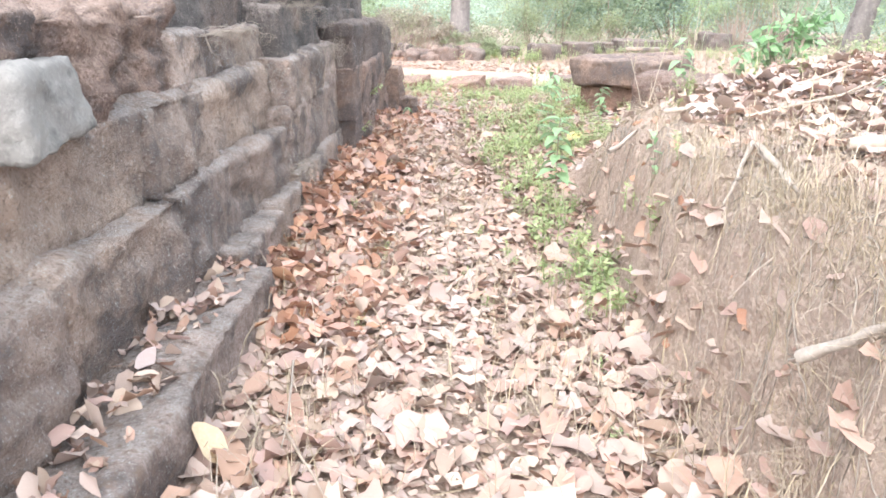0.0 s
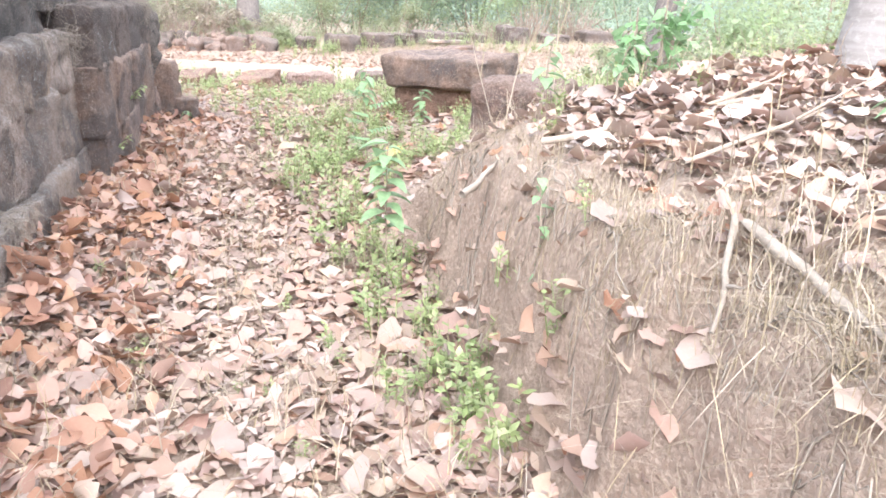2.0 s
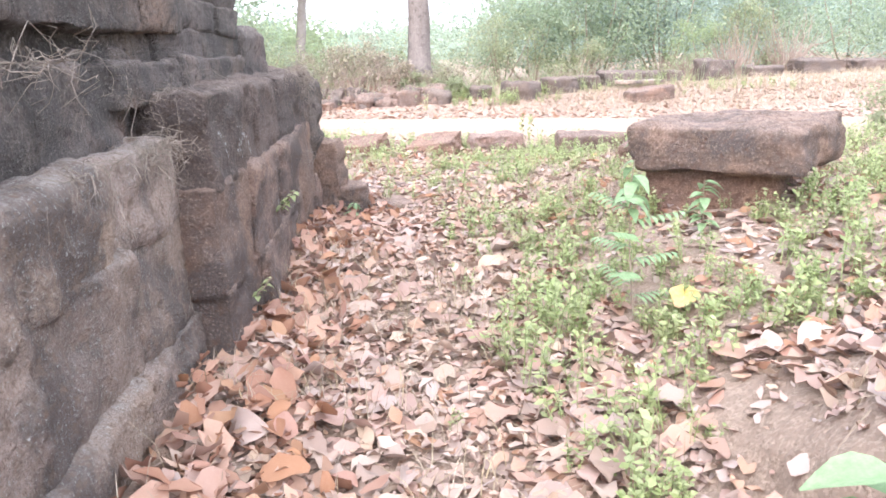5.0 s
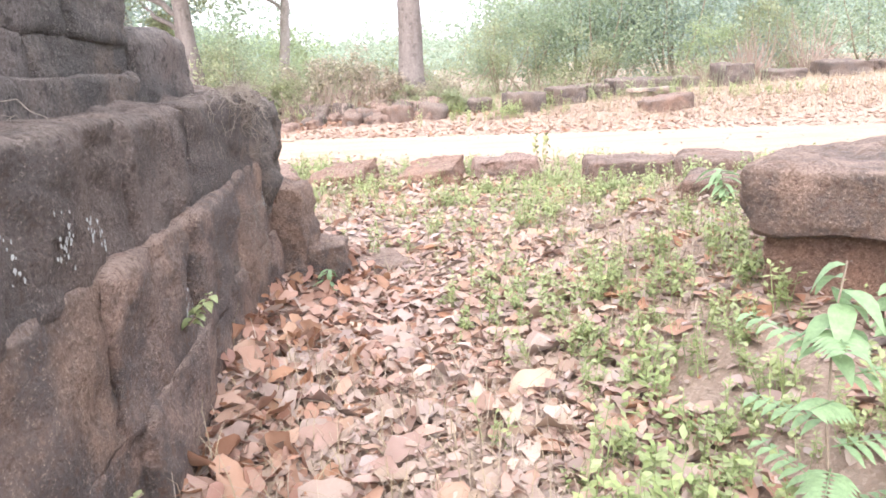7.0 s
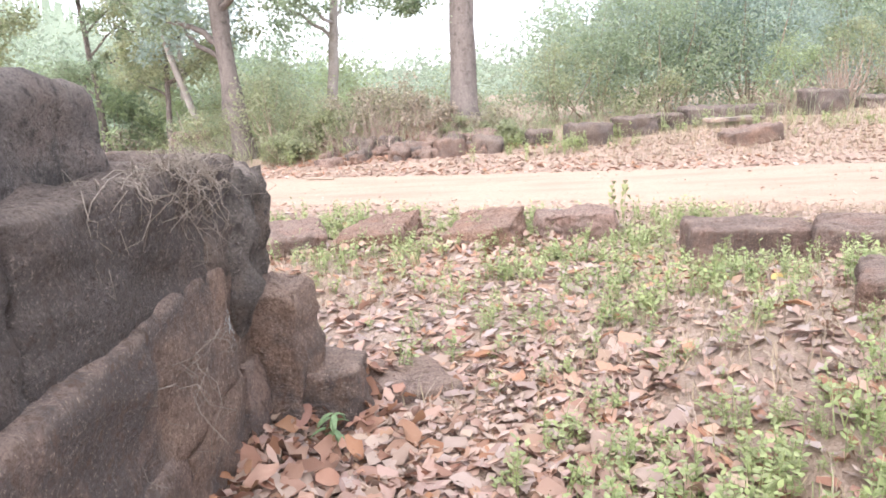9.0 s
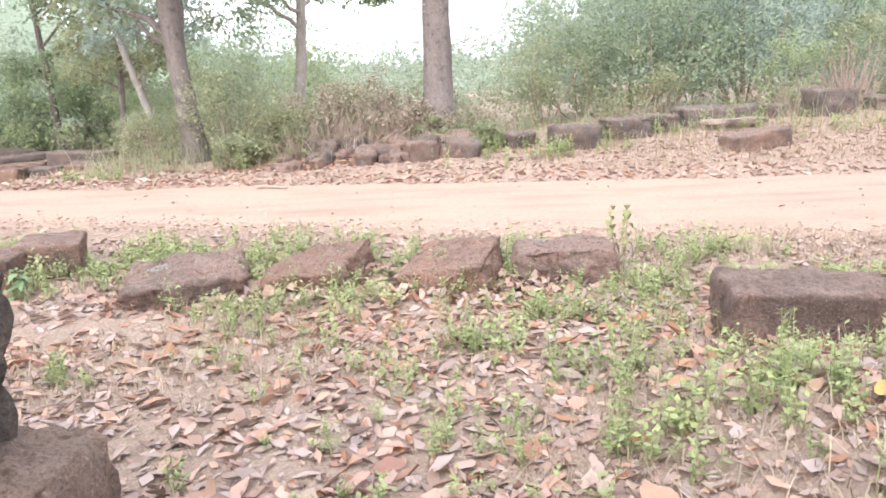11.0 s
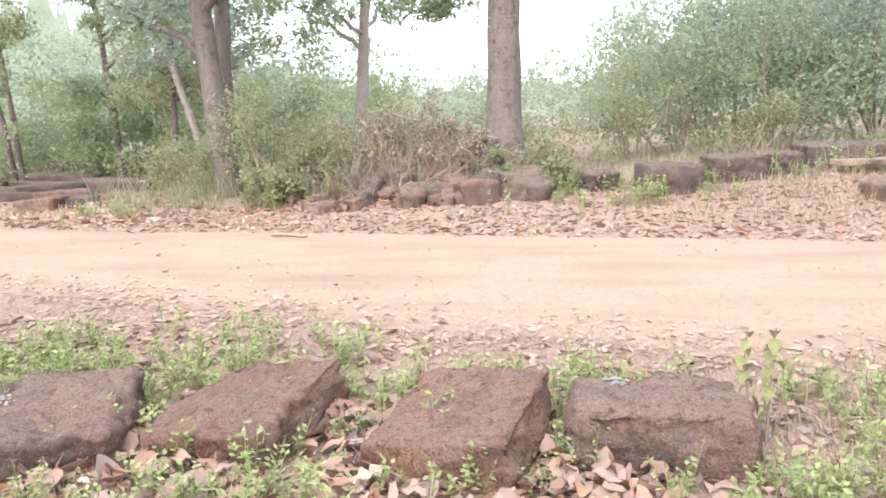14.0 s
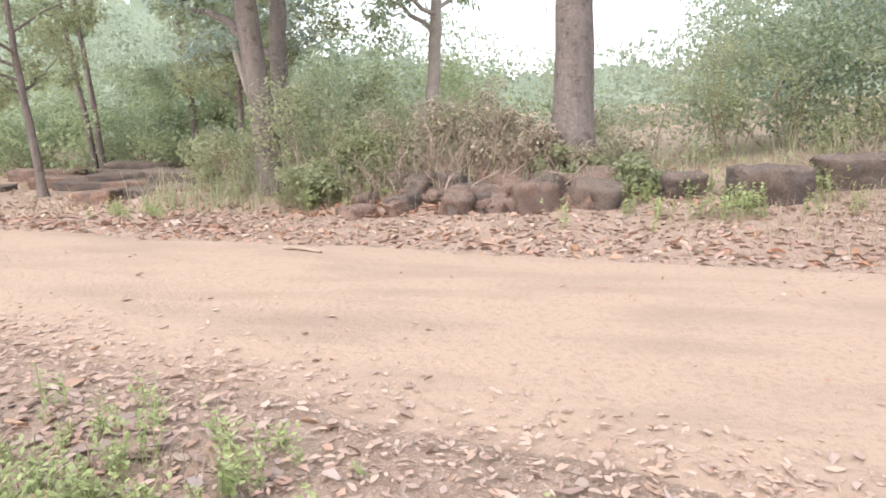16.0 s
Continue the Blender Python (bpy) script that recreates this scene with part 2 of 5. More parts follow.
FOLIAGE_LIGHT = mat("shrub_leaf", (0.43, 0.47, 0.28), 0.7, (0.48, 0.49, 0.31), None, 0.5, 3, 0, 0, island=0.22, trans=0.62)
# Thicket leaf, paled and blued further to paint in haze.
FOLIAGE_HAZE_BLUE = mat("hazed_dense_leaf", (0.43, 0.52, 0.455), 0.65, (0.49, 0.58, 0.515), None, 0.3, 3, 0, 0, island=0.12, trans=0.68)
# Brighter shrub leaf copy, sunlight put into its colour.
FOLIAGE_BRIGHT = mat("sunlit_shrub_leaf", (0.50, 0.57, 0.34), 0.7, (0.44, 0.53, 0.32), None, 0.3, 3, 0, 0, island=0.15, trans=0.68)
FOLIAGE_DRY = mat("dry_brush", (0.48, 0.395, 0.305), 0.85, (0.43, 0.42, 0.28), None, 0.9, 6, 0, 0, island=0.3, trans=0.45)


# ---------------------------------------------------------------- helpers
def raw_mesh(name, verts, faces, material, smooth=False):
    """A mesh from arrays; faces is an array of triangles or quads."""
    me = bpy.data.meshes.new(name)
    verts, faces = np.asarray(verts, np.float32), np.asarray(faces, np.int32)
    k = faces.shape[1]
    me.vertices.add(len(verts))
    me.vertices.foreach_set("co", verts.ravel())
    me.loops.add(faces.size)
    me.loops.foreach_set("vertex_index", faces.ravel())
    me.polygons.add(len(faces))
    me.polygons.foreach_set("loop_start", np.arange(0, faces.size, k, dtype=np.int32))
    me.polygons.foreach_set("use_smooth", np.full(len(faces), smooth))
    me.materials.append(material)
    me.update(calc_edges=True)
    return me


def child(name, me, parent, m=None, label=""):
    ob = new(name, me)
    ob.parent = parent
    if m is not None:
        ob.matrix_basis = m
    return tagged(ob, label)


class Soup:
    """Gathers vertices and quads."""

    def __init__(self):
        self.v, self.f, self.n = [], [], 0

    def add(self, v, f):
        self.v.append(np.asarray(v, float))
        self.f.append(np.asarray(f, int) + self.n)
        self.n += len(v)

    def mesh(self, name, material, smooth=False):
        return raw_mesh(name, np.concatenate(self.v), np.concatenate(self.f), material, smooth)

    def tube(self, pts, radii, sides=6, wobble=0.0, seed=0):
        pts = np.asarray(pts, float)
        r = np.random.default_rng(seed)
        tang = np.gradient(pts, axis=0)
        tang /= np.linalg.norm(tang, axis=1)[:, None] + 1e-9
        up = np.array([0.31, 0.2, 1.0]) if abs(tang[:, 2]).mean() < 0.8 else np.array([1.0, 0.15, 0.1])
        a = np.cross(tang, up)
        a /= np.linalg.norm(a, axis=1)[:, None]
        b = np.cross(tang, a)
        ang = np.linspace(0, 2 * np.pi, sides, endpoint=False)
        lump = 1 + wobble * r.normal(size=(len(pts), sides))
        rad = np.asarray(radii, float)[:, None] * lump
        v = pts[:, None] + rad[..., None] * (np.cos(ang)[None, :, None] * a[:, None] + np.sin(ang)[None, :, None] * b[:, None])
        v = v.reshape(-1, 3)
        f = []
        for i in range(len(pts) - 1):
            for j in range(sides):
                k = (j + 1) % sides
                f.append((i * sides + j, i * sides + k, (i + 1) * sides + k, (i + 1) * sides + j))
        tip = len(v)
        v = np.vstack([v, pts[-1:], pts[:1]])
        for j in range(sides):
            k = (j + 1) % sides
            f.append(((len(pts) - 1) * sides + j, (len(pts) - 1) * sides + k, tip, tip))
            f.append((k, j, tip + 1, tip + 1))
        # caps as thin quads become triangles below
        quads = [q for q in f if q[2] != q[3]]
        self.add(v, quads)
        return self


def hash2(i, j, s):
    v = np.sin(i * 127.1 + j * 311.7 + s * 74.7) * 43758.5453
    return v - np.floor(v)


def wave(x, y, s=0):
    """Value noise in 0..1."""
    i, j = np.floor(x), np.floor(y)
    u, v = x - i, y - j
    u, v = u * u * (3 - 2 * u), v * v * (3 - 2 * v)
    a, b, c, d = hash2(i, j, s), hash2(i + 1, j, s), hash2(i, j + 1, s), hash2(i + 1, j + 1, s)
    return a * (1 - u) * (1 - v) + b * u * (1 - v) + c * (1 - u) * v + d * u * v


def smooth(a, b, x):
    t = np.clip((x - a) / (b - a), 0, 1)
    return t * t * (3 - 2 * t)


def road_near(x):
    return 17.05 - 0.27 * np.clip(x, -12, 8) + 0.25 * (wave(x * 0.9, x * 0 + 3.3, 5) - 0.5)


def road_far(x):
    return 21.6 - 0.13 * np.clip(x, -14, 12) + 0.3 * (wave(x * 0.8, x * 0 + 9.1, 6) - 0.5)


# the bank profile: height against the distance from its foot
BANK_D = np.array([-0.22, -0.06, 0.0, 0.035, 0.07, 0.115, 0.22, 0.45, 0.80, 1.8, 3.2, 6.0, 9.0])
BANK_Z = np.array([0.0, 0.06, 0.24, 0.50, 0.72, 0.86, 0.95, 1.04, 1.11, 1.30, 1.36, 1.2, 0.5])
SLOPE_D = np.array([-0.1, 0.4, 1.0, 2.0, 4.0, 8.0])
SLOPE_Z = np.array([0.0, 0.10, 0.40, 0.58, 0.62, 0.45])


def ground_z(x, y):
    """The height of the ground."""
    x, y = np.asarray(x, float), np.asarray(y, float)
    foot = 1.04 + 0.16 * (wave(y * 1.1, y * 0 + 1.7, 1) - 0.5) + 0.07 * (wave(y * 5, x * 0.7, 2) - 0.5) + 0.045 * (wave(y * 11, x * 16, 9) - 0.5) + 0.03 * (wave(y * 27, x * 45, 10) - 0.5)
    bank = np.interp(x - foot, BANK_D, BANK_Z) + (0.08 * (wave(x * 4, y * 4, 3) - 0.5) + 0.05 * (wave(x * 13, y * 13, 11) - 0.5)) * smooth(0.0, 0.2, x - foot)
    side = np.interp(x - 0.55, SLOPE_D, SLOPE_Z)
    k = 0.3 * np.clip(x - 1.1, 0, 2.5)
    w = 1 - smooth(4.4 + k, 6.8 + k, y)
    side = side * (1 - smooth(10.5, 14.8, y))
    z = w * bank + (1 - w) * side
    z = z + 0.13 * (0.2 + 0.8 * smooth(3.0, 5.0, y)) * smooth(-0.55, -0.95, x) * (1 - smooth(11.0, 12.0, y)) * (0.5 + wave(y * 1.3, x * 0, 4))
    rough = 0.05 * (wave(x * 2.2, y * 2.2, 7) - 0.5) + 0.03 * (wave(x * 6, y * 6, 8) - 0.5)
    near, far = road_near(x), road_far(x)
    onroad = smooth(near - 0.7, near + 0.1, y) * (1 - smooth(far - 0.1, far + 0.7, y))
    z = z + rough * (1 - onroad)
    t = np.clip((y - near) / (far - near), 0, 1)
    level = 0.02 - 0.12 * t
    beyond = 0.08 * np.clip(y - far, 0, 4.5) + np.where(x > 0, np.clip(0.03 * x, 0, 0.4), np.clip(0.045 * x, -0.7, 0)) * smooth(0.2, 2.5, y - far)
    beyond = beyond + 0.5 * np.exp(-((x + 1.3) / 1.9) ** 2 - ((y - 25.5) / 0.9) ** 2)
    beyond = beyond - 0.42 * smooth(-5.5, -11.5, x) * smooth(24.0, 28.5, y)
    k = smooth(near - 1.5, near, y)
    return z * (1 - k) + (level + beyond + rough * (1 - onroad)) * k


def gz(x, y):
    return float(ground_z(np.array([x]), np.array([y]))[0])


def grid_sheet(xs, ys, zfun):
    gx, gy = np.meshgrid(xs, ys)
    v = np.stack([gx, gy, zfun(gx, gy)], -1).reshape(-1, 3)
    nx, ny = len(xs), len(ys)
    i = (np.arange(ny - 1)[:, None] * nx + np.arange(nx - 1)[None]).ravel()
    return v, np.stack([i, i + 1, i + nx + 1, i + nx], 1)


# ---------------------------------------------------------------- ground and road
xs = np.concatenate([-np.geomspace(600, 12, 24), np.arange(-11.5, -1.5, 0.12), np.arange(-1.4, 0.8, 0.1), np.arange(0.8, 1.45, 0.012), np.arange(1.45, 4, 0.08), np.arange(4.1, 12, 0.15), np.geomspace(12.4, 600, 24)])
ys = np.concatenate([-np.geomspace(300, 3, 16), np.arange(-2.8, -0.1, 0.09), np.arange(0, 6.6, 0.04), np.arange(6.6, 14, 0.09), np.arange(14, 18.6, 0.1), np.arange(18.6, 20.4, 0.2), np.arange(20.4, 25, 0.13), np.arange(25, 27, 0.2), np.arange(27, 45, 0.8), np.geomspace(46, 900, 26)])
ground = tagged(new("ground", raw_mesh("ground", *grid_sheet(xs, ys, ground_z), EARTH, True)), "dry brown earth strewn with litter, rising in a bank", "ground", kind="structure")
rx = np.concatenate([-np.geomspace(120, 13, 20), np.arange(-12.5, 12.5, 0.2), np.geomspace(13, 120, 20)])
ru = np.linspace(0, 1, 26)
gx, gu = np.meshgrid(rx, ru)
gy = road_near(gx) + gu * (road_far(gx) - road_near(gx)) + 0.10 * (wave(gx * 3, gu * 9, 31) - 0.5)
rzz = ground_z(gx, gy) + 0.022 - 0.03 * (np.abs(gu - 0.5) > 0.49) + 0.012 * wave(gx * 0.8, gu * 14, 12)
ri = (np.arange(len(ru) - 1)[:, None] * len(rx) + np.arange(len(rx) - 1)[None]).ravel()
road = tagged(new("road", raw_mesh("road", np.stack([gx, gy, rzz], -1).reshape(-1, 3), np.stack([ri, ri + 1, ri + len(rx) + 1, ri + len(rx)], 1), ROAD, True)), "unpaved pinkish sandy road with faint wheel ruts", "road", kind="structure")


# ---------------------------------------------------------------- stone
def stone_mesh(name, sx, sy, sz, seed, material, bevel=0.06, rough=0.03, cuts=9, taper=0.0):
    """A weathered block, its base at z = 0, rounded and pitted."""
    bm = bmesh.new()
    bmesh.ops.create_cube(bm, size=2.0)
    bmesh.ops.subdivide_edges(bm, edges=bm.edges[:], cuts=cuts, use_grid_fill=True)
    half = Vector((sx / 2, sy / 2, sz / 2))
    off = Vector((seed * 3.17, seed * 1.31, seed * 2.23))
    for v in bm.verts:
        p = Vector([c * h for c, h in zip(v.co, half)])
        bev = min(bevel * (0.7 + 0.6 * noise.noise(p * 3 + off)), min(half) * 0.7)
        inner = Vector([max(-h + bev, min(h - bev, c)) for c, h in zip(p, half)])
        d = p - inner
        if d.length > 1e-6:
            p = inner + d.normalized() * bev
            n = d.normalized()
        else:
            n = p.normalized()
        k = noise.fractal(p * 2.3 + off, 0.75, 2.1, 6) * rough + noise.noise(p * 9 + off) * rough * 0.35 + noise.noise(p * 21 + off) * rough * 0.3
        p = p + n * k
        s = 1 - taper * (p.z / sz + 0.5)
        v.co = (p.x * s, p.y * s, p.z + sz / 2)
    me = bpy.data.meshes.new(name)
    bm.to_mesh(me)
    bm.free()
    me.polygons.foreach_set("use_smooth", np.full(len(me.polygons), True))
    me.materials.append(material)
    return me


def stone(name, label, x, y, z, size, rot=(0, 0, 0), seed=1, material=None, bevel=0.05, rough=0.03, category="stone block", group="", taper=0.0, cuts=14):
    ob = new(name, stone_mesh(name, *size, seed, material or LATERITE, bevel, rough, cuts, taper))
    ob.matrix_basis = pose(x, y, z, *rot)
    return tagged(ob, label, category, group)


# the ruined wall: a rubble core and courses of laterite blocks
core = Soup()


def box(s, x0, x1, y0, y1, z0, z1):
    v = [(x, y, z) for x in (x0, x1) for y in (y0, y1) for z in (z0, z1)]
    s.add(v, [(0, 1, 3, 2), (4, 6, 7, 5), (0, 4, 5, 1), (2, 3, 7, 6), (0, 2, 6, 4), (1, 5, 7, 3)])


box(core, -3.6, -1.62, -2.4, 6.6, -0.2, 0.98)
box(core, -3.6, -1.72, 6.6, 9.6, -0.2, 2.3)
box(core, -3.4, -1.5, 9.6, 10.4, -0.2, 1.2)
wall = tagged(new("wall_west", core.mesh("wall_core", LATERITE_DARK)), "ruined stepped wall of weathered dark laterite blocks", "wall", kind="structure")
count = 0


def course(face, z0, z1, y0, y1, depth, material, lengths, jitter=0.035, bevel=0.04, rough=0.04, lean=0.0):
    """One course of blocks whose outer face stands at x = face."""
    global count
    y, i = y0, 0
    while y < y1 - 0.12:
        count += 1
        ln = min(lengths[i % len(lengths)] * random.uniform(0.75, 1.2), y1 - y)
        if y1 - y - ln < 0.2:
            ln = y1 - y
        i += 1
        d = depth + 0.1 * random.random()
        shift = random.uniform(-jitter, jitter)
        me = stone_mesh("block", d, ln + 0.04, z1 - z0 + 0.05, count, material, bevel * random.uniform(0.7, 1.7), rough, 15 if z0 < 1.1 else 11)
        child("block", me, wall, pose(face + shift - d / 2, y + ln / 2, z0 - 0.01, random.uniform(-1.2, 1.2), lean + random.uniform(-1.5, 1.5), random.uniform(-1.5, 1.5)))
        y += ln


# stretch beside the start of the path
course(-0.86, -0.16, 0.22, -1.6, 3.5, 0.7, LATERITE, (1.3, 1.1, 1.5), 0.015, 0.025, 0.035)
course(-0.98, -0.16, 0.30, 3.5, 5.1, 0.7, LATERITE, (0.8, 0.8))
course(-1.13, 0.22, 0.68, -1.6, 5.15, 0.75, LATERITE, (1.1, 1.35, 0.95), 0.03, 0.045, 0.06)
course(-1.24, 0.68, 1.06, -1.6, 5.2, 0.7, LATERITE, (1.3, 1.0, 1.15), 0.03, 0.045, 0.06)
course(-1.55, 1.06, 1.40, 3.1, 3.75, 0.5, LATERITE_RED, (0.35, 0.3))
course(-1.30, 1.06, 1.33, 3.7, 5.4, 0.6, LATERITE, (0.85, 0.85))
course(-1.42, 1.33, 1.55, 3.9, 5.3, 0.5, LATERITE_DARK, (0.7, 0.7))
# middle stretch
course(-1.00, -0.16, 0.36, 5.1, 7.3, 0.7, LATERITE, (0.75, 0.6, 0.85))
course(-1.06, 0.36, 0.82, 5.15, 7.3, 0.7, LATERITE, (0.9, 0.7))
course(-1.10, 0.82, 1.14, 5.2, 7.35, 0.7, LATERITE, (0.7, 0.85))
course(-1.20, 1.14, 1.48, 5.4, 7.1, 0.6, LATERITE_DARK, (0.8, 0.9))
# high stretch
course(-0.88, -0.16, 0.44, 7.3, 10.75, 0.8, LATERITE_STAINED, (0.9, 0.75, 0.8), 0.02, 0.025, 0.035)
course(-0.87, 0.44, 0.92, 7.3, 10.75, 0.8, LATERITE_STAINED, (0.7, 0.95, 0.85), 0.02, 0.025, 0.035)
course(-0.90, 0.92, 1.34, 7.35, 10.7, 0.8, LATERITE_SHADED, (1.0, 0.8, 1.1), 0.025, 0.05, 0.045)
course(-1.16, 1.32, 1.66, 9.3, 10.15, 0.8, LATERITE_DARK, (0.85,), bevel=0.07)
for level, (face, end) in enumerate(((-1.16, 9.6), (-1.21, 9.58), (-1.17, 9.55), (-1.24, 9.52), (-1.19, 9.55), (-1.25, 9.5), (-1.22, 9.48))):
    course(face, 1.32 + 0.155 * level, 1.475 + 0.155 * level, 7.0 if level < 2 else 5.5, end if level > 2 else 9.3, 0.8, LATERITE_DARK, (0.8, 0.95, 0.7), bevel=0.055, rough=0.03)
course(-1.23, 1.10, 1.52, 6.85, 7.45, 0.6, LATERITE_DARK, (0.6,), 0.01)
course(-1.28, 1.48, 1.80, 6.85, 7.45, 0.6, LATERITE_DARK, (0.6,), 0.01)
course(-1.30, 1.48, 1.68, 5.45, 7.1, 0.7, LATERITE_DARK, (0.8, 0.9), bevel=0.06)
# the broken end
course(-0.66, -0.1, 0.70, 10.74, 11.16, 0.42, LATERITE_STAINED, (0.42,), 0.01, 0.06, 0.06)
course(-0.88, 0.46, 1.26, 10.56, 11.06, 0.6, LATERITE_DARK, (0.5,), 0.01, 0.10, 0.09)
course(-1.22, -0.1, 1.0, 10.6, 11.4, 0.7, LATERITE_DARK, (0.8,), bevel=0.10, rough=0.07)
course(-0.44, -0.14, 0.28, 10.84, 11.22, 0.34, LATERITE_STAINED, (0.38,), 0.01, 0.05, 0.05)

stone("rubble_block", "coarse pitted brown laterite block leaning on the wall", -1.74, 2.82, 1.04, (0.78, 1.95, 0.48), (0, 4, 3), 41, LATERITE_STAINED, 0.09, 0.10, cuts=26)
stone("pale_stone", "rough pale grey stone lying on the wall", -1.33, 2.26, 1.06, (0.36, 0.56, 0.25), (4, -6, 8), 42, GRANITE, 0.035, 0.035, "stone", taper=0.14)

stone("sunken_slab", "worn grey-brown slab sunk flush in the leaf litter", -0.26, 11.45, gz(-0.26, 11.45) - 0.16, (0.44, 0.5, 0.22), (2, 2, 20), 43, LATERITE_STAINED, 0.04, 0.03, "stone", cuts=12)
# loose blocks by the path
stone("fallen_block", "large fallen laterite block resting on a smaller one", 2.17, 8.95, gz(2.1, 9.0) + 0.25, (1.12, 0.88, 0.33), (2, -3, -42), 51, LATERITE_STAINED, 0.11, 0.05, cuts=12)
stone("support_stone", "reddish laterite stone under the large fallen block", 2.12, 9.05, gz(2.1, 9.0) - 0.14, (0.86, 0.62, 0.42), (0, 0, -38), 52, LATERITE_RED, 0.08, 0.03)
stone("bank_block", "dark pitted laterite block at the end of the bank", 1.78, 5.88, gz(1.7, 5.75) - 0.14, (0.56, 0.56, 0.46), (3, 3, -30), 53, LATERITE_BROWN, 0.09, 0.05)
stone("bank_block", "low dark laterite block behind the leafy bank", 3.35, 7.55, gz(3.35, 7.55) - 0.06, (0.95, 0.5, 0.36), (0, 2, -12), 63, LATERITE_BROWN, 0.07, 0.05)
stone("bank_block", "mossy grey laterite block beyond the leafy bank", 4.75, 8.6, gz(4.75, 8.6) - 0.06, (1.2, 0.6, 0.42), (0, -2, -8), 64, LATERITE_BROWN, 0.07, 0.05)
EDGE = "laterite blocks along the road edge"
stone("edging_block", "long laterite block in weeds near the road", 2.22, 13.05, gz(2.2, 13.0) - 0.02, (0.86, 0.5, 0.33), (0, 0, -12), 54, LATERITE_BROWN, 0.05, 0.04, group=EDGE)
stone("edging_block", "weathered laterite block beside a long one in weeds", 2.82, 12.5, gz(2.8, 12.5) - 0.13, (0.66, 0.6, 0.36), (0, 0, -25), 55, LATERITE_BROWN, 0.06, 0.03, group=EDGE)
stone("edging_block", "low laterite block half hidden by weeds", 2.34, 11.05, gz(2.34, 11.05) - 0.14, (0.66, 0.5, 0.24), (0, 0, -30), 56, LATERITE_BROWN, 0.06, 0.03, group=EDGE)
stone("edging_block", "dark laterite block standing in weeds by the road", -3.35, 16.0, gz(-3.35, 16.0) - 0.1, (0.55, 0.7, 0.42), (0, 2, 20), 57, LATERITE_BROWN, 0.05, 0.03, group=EDGE)
stone("edging_block", "flat-topped laterite block beside the road weeds", -3.75, 15.45, gz(-3.75, 15.45) - 0.1, (0.8, 0.6, 0.38), (0, 0, 10), 58, LATERITE_BROWN, 0.05, 0.03, group=EDGE)
stone("edging_block", "laterite slab sunk in the ground with white specks", -1.80, 15.1, gz(-1.8, 15.1) - 0.09, (0.92, 0.8, 0.30), (5, -3, 14), 59, LATERITE_BROWN, 0.06, 0.065, group=EDGE, cuts=24)
stone("edging_block", "tilted laterite block with a ragged top", -0.72, 15.3, gz(-0.72, 15.3) - 0.08, (0.66, 0.85, 0.30), (6, -8, -14), 60, LATERITE_RED, 0.04, 0.06, group=EDGE, cuts=24)
stone("edging_block", "reddish laterite block tilted towards the path", 0.38, 15.15, gz(0.38, 15.15) - 0.06, (0.72, 0.75, 0.29), (6, -8, -16), 61, LATERITE_RED, 0.045, 0.055, group=EDGE, cuts=24)
stone("edging_block", "low dark laterite block with white specks", 1.26, 15.15, gz(1.26, 15.15) - 0.06, (0.78, 0.5, 0.33), (0, 0, -6), 62, LATERITE_BROWN, 0.05, 0.055, group=EDGE, cuts=24)

# blocks across the road
FARB = "fallen blocks across the road"
far_blocks = [
    (1.95, 24.3, 0.6, 0.45, 0.34, 10), (2.95, 23.8, 0.88, 0.7, 0.5, 14), (4.1, 24.4, 0.9, 0.6, 0.45, 8), (4.9, 24.9, 0.8, 0.6, 0.4, -10),
    (6.0, 25.3, 1.2, 0.6, 0.42, 5), (7.2, 25.6, 1.3, 0.5, 0.38, 3), (8.7, 25.4, 0.95, 0.7, 0.62, 12), (10.4, 25.9, 1.0, 0.6, 0.35, 0), (12.2, 26.2, 1.4, 0.8, 0.45, 8),
    (13.9, 26.6, 1.1, 0.7, 0.4, 8),
]
for i, (x, y, a, b, c, r) in enumerate(far_blocks):
    stone("far_block", "dark laterite block in dry grass beyond the road", x, y, gz(x, y) - 0.06, (a, b, c), (0, 0, r), 70 + i, LATERITE_SHADED, 0.08, 0.07, group=FARB, cuts=11)
stone("tilted_slab", "brown laterite slab tilted on the dry slope", 6.05, 22.75, gz(6.05, 22.7) - 0.05, (1.05, 0.7, 0.34), (0, -8, 12), 85, LATERITE_BROWN, 0.07, 0.05, cuts=12)
stone("flat_slab", "thin pale stone slab lying on the blocks", 6.3, 24.4, gz(6.3, 24.4) + 0.10, (1.3, 0.4, 0.10), (0, 0, 6), 86, LATERITE, 0.03, 0.02, cuts=9)
for i in range(58):
    x, y = -2.9 + 3.8 * random.random(), 23.7 + (1.1 if i < 30 else 1.6) * random.random()
    a = random.uniform(0.26, 0.52) if i < 30 else random.uniform(0.4, 0.72)
    stone("mound_stone", "reddish laterite rubble stone in the overgrown mound", x, y, gz(x, y) - 0.16 * a - 0.06, (a, a * random.uniform(0.6, 0.95), a * random.uniform(0.5, 0.8)), (random.uniform(-14, 14), random.uniform(-14, 14), random.uniform(0, 90)), 90 + i, LATERITE_SHADED if i % 3 == 0 else LATERITE_BROWN, 0.1, 0.08, "stone", "rubble of the mound", cuts=6)
